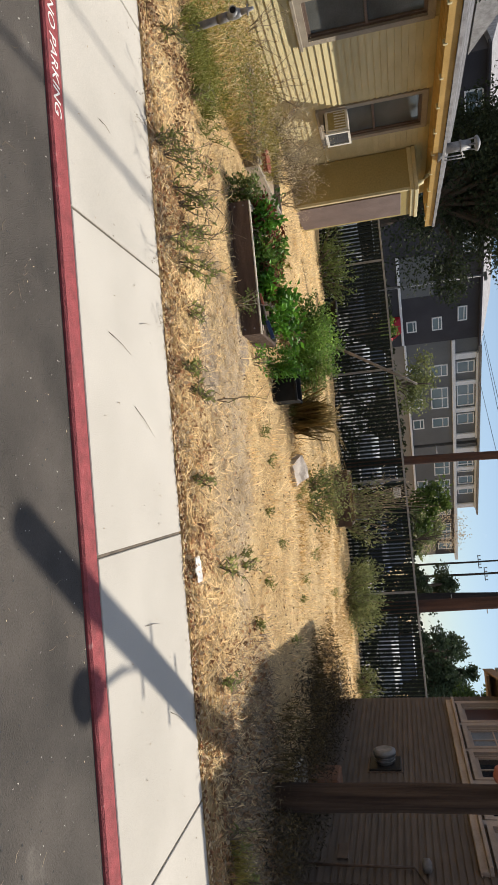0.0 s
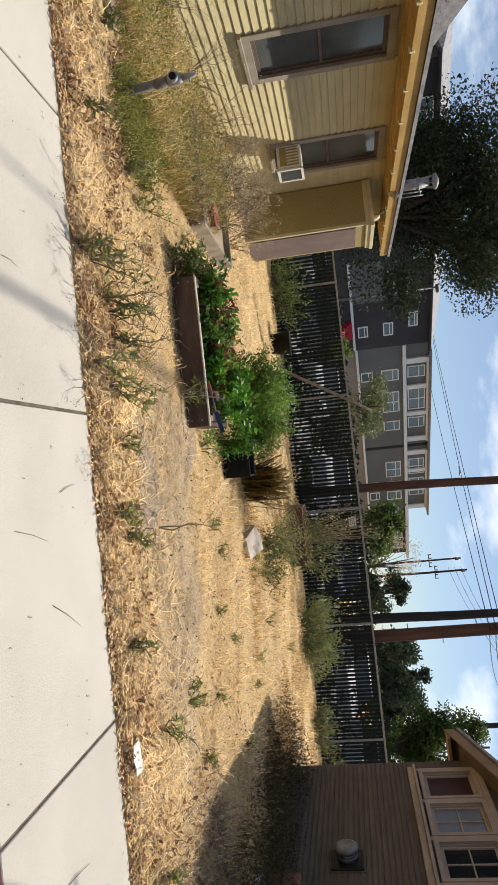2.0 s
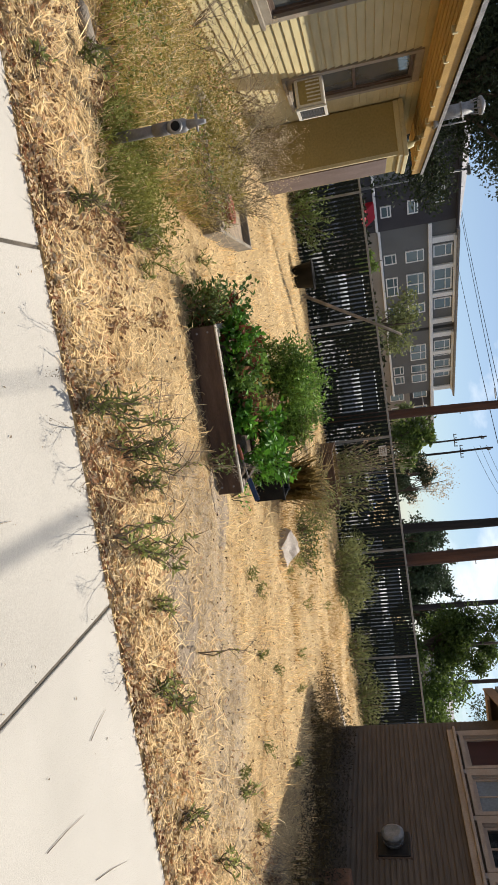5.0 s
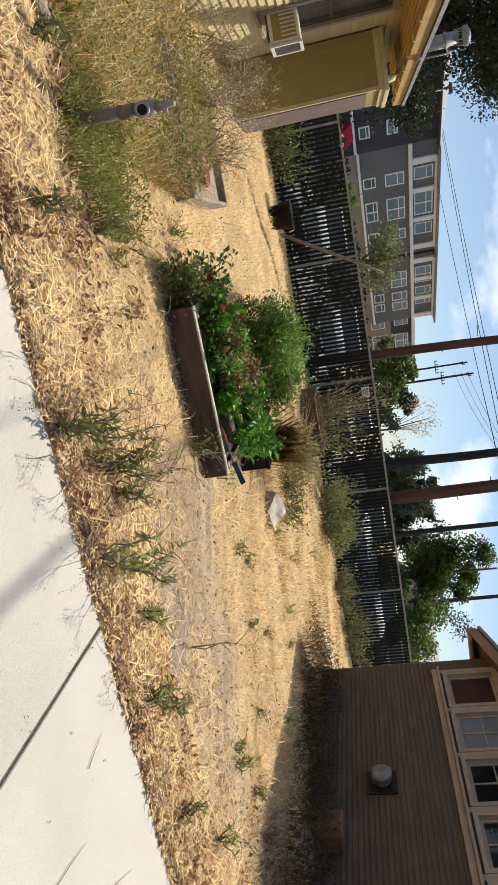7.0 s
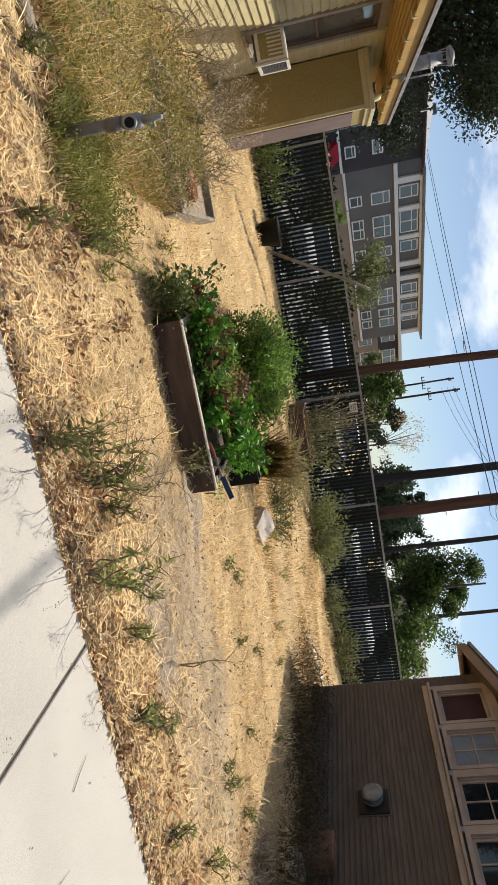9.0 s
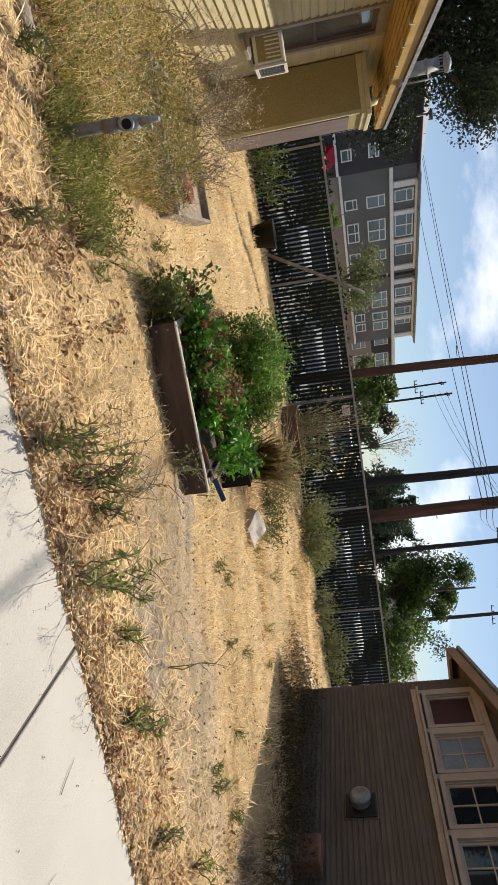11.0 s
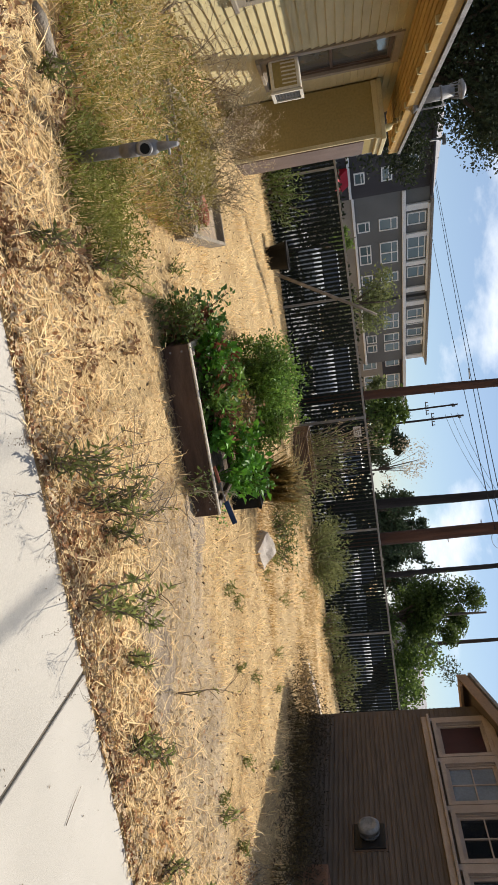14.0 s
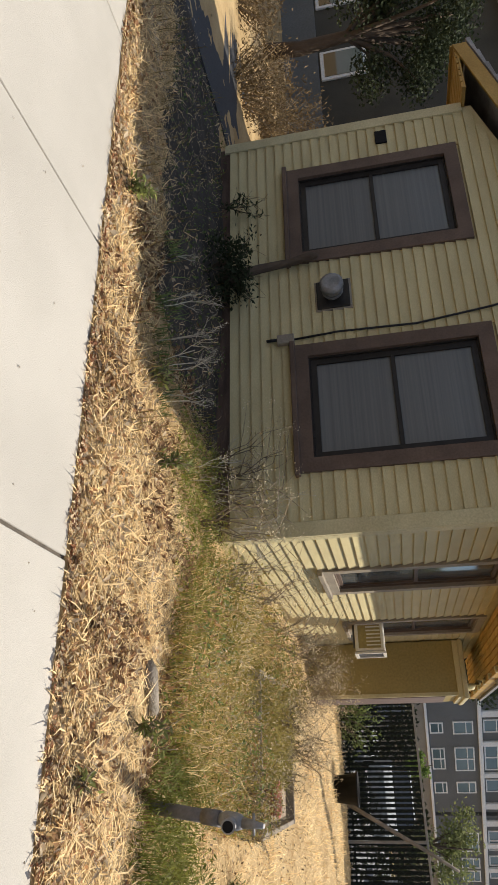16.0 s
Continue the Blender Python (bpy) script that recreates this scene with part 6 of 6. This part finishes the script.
# ---- loose things on the lot ----
def standpipe():
    ob = thing("standpipe", (-5.86, 7.2, 0), "grey weathered pipe stub with a shiny valve on top", "pipe")
    base, top = Vector((-5.82, 7.21, -0.1)), Vector((-5.73, 6.98, 0.7))
    at = lambda u: base.lerp(top, u)  # noqa: E731
    part("pipe", tubed([at(0), at(0.4), at(0.62)], [0.034, 0.034, 0.033], 12), GREY_PLASTIC, ob)
    part("coupling", tubed([at(0.58), at(0.7)], 0.039, 12), GREY_PLASTIC, ob)
    part("valve_body", tubed([at(0.7), at(0.74), at(0.82), at(0.86)], [0.03, 0.042, 0.042, 0.028], 12), GALV, ob)
    s = at(0.78)
    part("spout", tubed([s, s + Vector((0.02, -0.085, 0.0))], [0.034, 0.037], 12), GALV, ob)
    part("spout_mouth", tubed([s + Vector((0.02, -0.084, 0.0)), s + Vector((0.0205, -0.088, 0.0))], 0.028, 12), BLACK_PLASTIC, ob)
    part("stem", tubed([at(0.86), at(0.93), at(1.0)], [0.028, 0.02, 0.012], 8), GALV, ob)
    part("handle", tubed([at(0.93) + Vector((-0.05, 0, 0)), at(0.93) + Vector((0.05, 0, 0))], 0.008, 6), GALV, ob)


standpipe()
log = thing("log", (-6.42, 7.02, 0.05), "short weathered grey log lying in the dry grass", "log")
part("timber", tubed([(-6.54, 6.95, 0.05), (-6.48, 6.98, 0.06), (-6.4, 7.03, 0.055), (-6.27, 7.1, 0.05)], [0.035, 0.05, 0.046, 0.038], 9), GREY_WOOD, log)
plank = thing("plank", (2.6, 14.7, 0.0), "pale weathered plank lying near the house corner", "plank")
part("timber", box(bmesh.new(), -0.95, 0.95, -0.07, 0.07, 0.0, 0.05, 0.006, Matrix.Translation((2.75, 14.75, 0.0)) @ Matrix.Rotation(radians(26), 4, "Z")), WHITE_PAINT, plank)
RUST_WOOD = mat("rust_stained_wood", (0.27, 0.14, 0.085), (0.15, 0.08, 0.05), 6, 0.85, 0.35, 70)
stump = thing("wood_block", (1.98, 9.6, 0), "brown rusty wood block leaning at the taupe wall", "wood block")
part("timber", boxed(1.86, 2.12, 9.42, 9.85, -0.02, 0.5, 0.02), RUST_WOOD, stump)
crate = thing("white_box", (1.75, 9.1, 0), "dirty white wooden box in the grass by the wall", "box")
part("body", boxed(1.55, 1.95, 9.0, 9.3, -0.02, 0.14, 0.008), WHITE_PAINT, crate)
part("lid", boxed(1.53, 1.97, 8.98, 9.32, 0.142, 0.165, 0.005), GREY_WOOD, crate)
paper = thing("paper_scrap", (-1.08, 6.12, 0.03), "crumpled white paper scrap at the pavement edge", "litter")
bm = boxed(-1.18, -1.0, 6.07, 6.17, 0.03, 0.036)
bmesh.ops.subdivide_edges(bm, edges=bm.edges, cuts=3, use_grid_fill=True)
for v in bm.verts:
    v.co.z += 0.03 + 0.025 * noise.noise(v.co * 19)
part("sheet", bm, WHITE_PAINT, paper)
post = thing("leaning_post", (-5.26, 19.85, 0), "grey timber post leaning against the steel fence", "post")
part("timber", tubed([(-5.3, 19.75, -0.15), (-4.75, 19.95, 0.8), (-4.22, 20.2, 1.72), (-3.9, 20.3, 2.25)], [0.045, 0.043, 0.04, 0.03], 7), GREY_WOOD, post)
for k, (x, y, a, L) in enumerate(((-2.6, 5.0, 75, 0.32), (-2.2, 5.3, 60, 0.35), (-0.9, 5.2, 80, 0.25), (-2.75, 5.5, 100, 0.2), (-0.3, 5.5, 60, 0.25), (-3.9, 5.1, 85, 0.15))):
    stick = thing("twig", (x, y, 0.003), "thin dry twig lying on the pavement", "twig", "twigs")
    d = Vector((math.cos(radians(a)), math.sin(radians(a)), 0))
    n = Vector((-d.y, d.x, 0))
    part("stem", tubed([Vector((x, y, 0.005)), Vector((x, y, 0.007)) + d * L * 0.5 + n * 0.007, Vector((x, y, 0.005)) + d * L], [0.002, 0.0016, 0.0008], 4), TWIG, stick)


# ---- trees ----
def tree(name, x, y, z0, z1, r, n, leaf, label, material, trunk=0.15, squash=1.0, lobes=14, sparse=0.16, z=-0.1, group="trees"):
    """A tapered trunk with forking limbs; leaves gather in uneven clumps at the limb ends, with gaps."""
    rng = np.random.default_rng(int(abs(x * 613 + y * 127)) + 11)
    ob = thing(name, (x, y, z), label, "tree", group)
    mid, half = (z0 + z1) / 2, (z1 - z0) / 2
    fork = Vector((x + rng.normal(0, 0.1), y, z0 + half * 0.35))
    bm = tube(bmesh.new(), [(x, y, z), Vector((x, y, z)).lerp(fork, 0.5) + Vector((0.06 * r, 0, 0)), fork, (x, y, mid + half * 0.5)], [trunk * 1.25, trunk, trunk * 0.8, trunk * 0.3], 9)
    spots = []
    limbs = bmesh.new()
    for k in range(lobes):
        d = unit(rng.normal(size=3))
        u = rng.uniform(0.35, 1.0)
        c = np.array([x + d[0] * r * u, y + d[1] * r * u * squash, mid + d[2] * half * u])
        tube(limbs, [fork, fork.lerp(Vector(c), 0.5) + Vector((0, 0, 0.12 * half)), Vector(c)], [trunk * 0.45, trunk * 0.25, trunk * 0.06], 6, False)
        m = n // lobes
        size = r * rng.uniform(0.22, 0.5)
        q = unit(rng.normal(size=(m, 3))) * (rng.uniform(0.1, 1, (m, 1)) ** 0.5) * size
        q[:, 2] *= 0.75
        spots.append(c + q + rng.normal(0, sparse * r * 0.25, (m, 3)))
    part("trunk", bm, BARK, ob)
    part("bough", limbs, BARK, ob)
    spots = np.concatenate(spots)
    part("crown", leaf_mesh(spots, leaf, rng, 0.6, 0.1), material, ob)
    return ob


tree("oak_tree", -11.5, 27.5, 2.4, 9.8, 4.0, 60000, 0.13, "large dark-leaved oak rising behind the yellow house", OAK, 0.3, lobes=40, sparse=0.08)
tree("street_tree", 8.0, 27.0, 0.7, 6.9, 1.6, 17000, 0.12, "light green broadleaf tree behind the fence", LIGHT_TREE, 0.12, lobes=24)
tree("street_tree", 11.2, 29.0, 0.5, 3.6, 2.0, 4000, 0.17, "low green tree behind the fence", LIGHT_TREE, 0.1, lobes=16)
tree("street_tree", -0.25, 25.5, 0.9, 3.2, 0.9, 1800, 0.15, "small bright green tree behind the fence", LIGHT_TREE, 0.06, lobes=10)
tree("street_tree", -4.1, 22.2, 1.3, 3.2, 0.85, 2600, 0.085, "thin drooping grey-green sapling behind the fence", SHRUB, 0.05, lobes=10, sparse=0.5)
tree("street_tree", 0.3, 21.6, 1.5, 3.5, 0.55, 900, 0.045, "thin dry yellowish sapling behind the fence", PALE_LEAF, 0.03, lobes=9, sparse=0.6)
tree("street_tree", -5.9, 22.0, 1.2, 2.3, 0.42, 650, 0.075, "small light green sapling behind the fence", LIGHT_TREE, 0.03, lobes=8, sparse=0.4)
tree("street_tree", 0.9, 33, 1.0, 3.6, 1.3, 1600, 0.2, "brownish green tree behind the fence", SHRUB, 0.1, lobes=12)
for x, y, z1, r in ((10.6, 46, 5.6, 1.7), (12.6, 47, 5.8, 1.8), (8.3, 56, 6.0, 1.5), (9.6, 44, 4.4, 2.0), (11.6, 45, 5.1, 1.9), (13.4, 46, 5.0, 1.7), (16.0, 48, 6.0, 2.4), (20.5, 50, 6.2, 2.6), (26, 55, 7.5, 3.2), (6.3, 48, 4.6, 1.6)):
    tree("distant_tree", x, y, 0.6, z1, r, 4200, 0.2, "dark green distant tree against the sky", FAR_TREE, 0.16, lobes=12)
for x, y, z1, r in ((-16.0, 14.5, 5.0, 1.8), (-19, 12.0, 4.6, 1.8), (-15.5, 19, 7.5, 2.6)):
    tree("garden_tree", x, y, 1.0, z1, r, 13000, 0.08, "dark garden tree beyond the driveway", OAK, 0.14, lobes=16)
for x, y, h in ((-14.8, 9.6, 0.8), (-15.6, 11.2, 1.2), (-16.8, 9.4, 0.7)):
    shrub(x, y, 0.8, 0.8, h, 3000, 0.06, "brownish leafy shrub beyond the driveway", BROWN_LEAF)


# ---- beyond the fence and the driveway ----
whole("parking_lot", boxed(-40, 60, 20.55, 44, -0.25, 0.012), PALE_LOT, "worn pale grey asphalt parking lot behind the steel fence", "parking lot", "", "structure")
# Made-up dark leaves behind the pickets stand for the shade between them.
def dark_screen_top(x):
    dip = np.clip((np.sin(x * 2.1 + 0.6) + 0.9 * np.sin(x * 0.93 + 2) + 0.5 * np.sin(x * 6.3)) * 2 + 0.8, 0, 1)
    return (1.5 + 0.09 * np.sin(x * 3.7) + 0.06 * np.sin(x * 9.1)) * (1 - dip) + (0.42 + 0.12 * np.sin(x * 4.4)) * dip


hx = RNG.uniform(-19.5, 19.2, 30000)
hz = RNG.uniform(0, 1, 30000) ** 1.15 * dark_screen_top(hx) * (1 + 0.12 * RNG.normal(size=30000))
stuff("hedge", leaf_mesh(np.c_[hx, RNG.uniform(20.7, 21.3, 30000), hz - 0.05], 0.085, RNG, 0.5), OAK, "loose dark leaf screen added behind the fence to stand for shade", "hedge")


def car(x, y, turn, material, label):
    ob = thing("parked_car", (x, y, 0.012), label, "car", "parked cars")
    m = Matrix.Translation((x, y, 0.012)) @ Matrix.Rotation(radians(turn), 4, "Z")

    def put(name, bm, mt, parent=ob, lab=""):
        bmesh.ops.transform(bm, matrix=m, verts=bm.verts)
        return part(name, bm, mt, parent, lab)

    shape = [(-2.2, 0.3), (-2.22, 0.7), (-2.0, 0.86), (-1.2, 0.95), (1.5, 0.95), (2.15, 0.82), (2.22, 0.35)]
    bm = prism(shape, "y", -0.88, 0.88)
    bmesh.ops.bevel(bm, geom=bm.edges[:], offset=0.06, segments=2, affect="EDGES")
    body = put("body", bm, material)
    bm = prism([(-1.3, 0.94), (-0.6, 1.43), (0.85, 1.43), (1.65, 0.94)], "y", -0.78, 0.78)
    bmesh.ops.bevel(bm, geom=bm.edges[:], offset=0.05, segments=2, affect="EDGES")
    put("cabin", bm, PANE, ob, "dark glazed cabin")
    put("roof_panel", prism([(-0.62, 1.42), (-0.55, 1.46), (0.8, 1.46), (0.88, 1.42)], "y", -0.74, 0.74), material)
    for wx in (-1.35, 1.35):
        for wy in (-0.86, 0.74):
            w = put("wheel", tubed([(wx, wy, 0.31), (wx, wy + 0.12, 0.31)], 0.31, 16), BLACK_PLASTIC)
            put("rim", tubed([(wx, wy - 0.008, 0.31), (wx, wy + 0.128, 0.31)], 0.19, 12), GALV, w)
    for wy in (-0.7, 0.5):
        put("headlight", boxed(-2.235, -2.2, wy, wy + 0.22, 0.6, 0.72, 0.01), GALV, body)


for k, (x, a) in enumerate(((-10.6, 84), (-8.0, 86), (-5.1, 92), (-1.9, 88), (0.9, 91), (4.9, 90), (8.0, 87), (10.8, 85), (13.6, 92))):
    pale = k % 3 != 1
    car(x, 26.2 + 0.2 * (k % 2), a, CAR_PALE if pale else CAR_DARK, "silver car parked behind the fence" if pale else "dark blue car parked behind the fence")
# A second dark leaf screen, added to keep the fence gaps shaded.
screen_x = RNG.uniform(-16.5, 26, 22000)
stuff("hedge", leaf_mesh(np.c_[screen_x, RNG.uniform(30.5, 31.6, 22000), RNG.uniform(-0.1, 1.85, 22000) + 0.06 * np.sin(screen_x * 1.3)], 0.18, RNG, 0.6), OAK, "dark leaf screen added beyond the parking lot to stand for shade", "hedge")

mast = thing("lot_lamp", (-9.33, 30.6, 0), "slim grey parking-lot lamp post with a small head", "street lamp")
part("post", tubed([(-9.33, 30.6, -0.1), (-9.33, 30.6, 5.8)], [0.06, 0.04], 8), GALV, mast)
part("lamp_head", boxed(-9.45, -9.1, 30.5, 30.7, 5.78, 5.9, 0.02), GALV, mast)

whole("driveway", boxed(-15.4, -12.75, 6.0, 24, -0.2, 0.035), LOT, "dark asphalt driveway beside the yellow house", "driveway", "", "structure")


def far_house(x0, x1, y0, y1, h, label, material, ridge):
    ob = thing("neighbour_house", ((x0 + x1) / 2, (y0 + y1) / 2, 0), label, "house")
    part("wall", boxed(x0, x1, y0, y1, -0.1, h), material, ob)
    part("roof", prism([(y0 - 0.4, h), (y1 + 0.4, h), ((y0 + y1) / 2, ridge)], "x", x0 - 0.3, x1 + 0.3), ROOFING, ob)
    f = face("front", y0)
    for k in range(3):
        a = x0 + (x1 - x0) * (0.12 + 0.3 * k)
        w = part("window", obox(bmesh.new(), f, a, a + 1.1, 0.0, 0.06, 1.0, 2.2, 0.01), APT_WHITE, ob)
        part("pane", obox(bmesh.new(), f, a + 0.1, a + 1.0, 0.05, 0.07, 1.1, 2.1), PANE, w)
    g = face("east", x1)
    w = part("window", obox(bmesh.new(), g, y0 + 2.0, y0 + 3.1, 0.0, 0.06, 1.2, 2.4, 0.01), BROWN_TRIM, ob)
    part("pane", obox(bmesh.new(), g, y0 + 2.1, y0 + 3.0, 0.05, 0.07, 1.3, 2.3), PANE, w)
    part("base_course", obox(bmesh.new(), g, y0 - 0.05, y1, 0.0, 0.06, -0.1, 0.95, 0.01), APT_GREY, ob)
    part("base_course", obox(bmesh.new(), f, x0, x1, 0.0, 0.06, -0.1, 0.95, 0.01), APT_GREY, ob)
    return ob


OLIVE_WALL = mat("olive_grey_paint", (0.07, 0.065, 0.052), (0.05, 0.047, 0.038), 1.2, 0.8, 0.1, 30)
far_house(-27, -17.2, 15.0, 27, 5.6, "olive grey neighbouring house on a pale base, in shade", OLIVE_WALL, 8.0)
far_house(19, 30, 38, 48, 2.3, "low beige house far behind the lot", APT_BEIGE, 3.7)
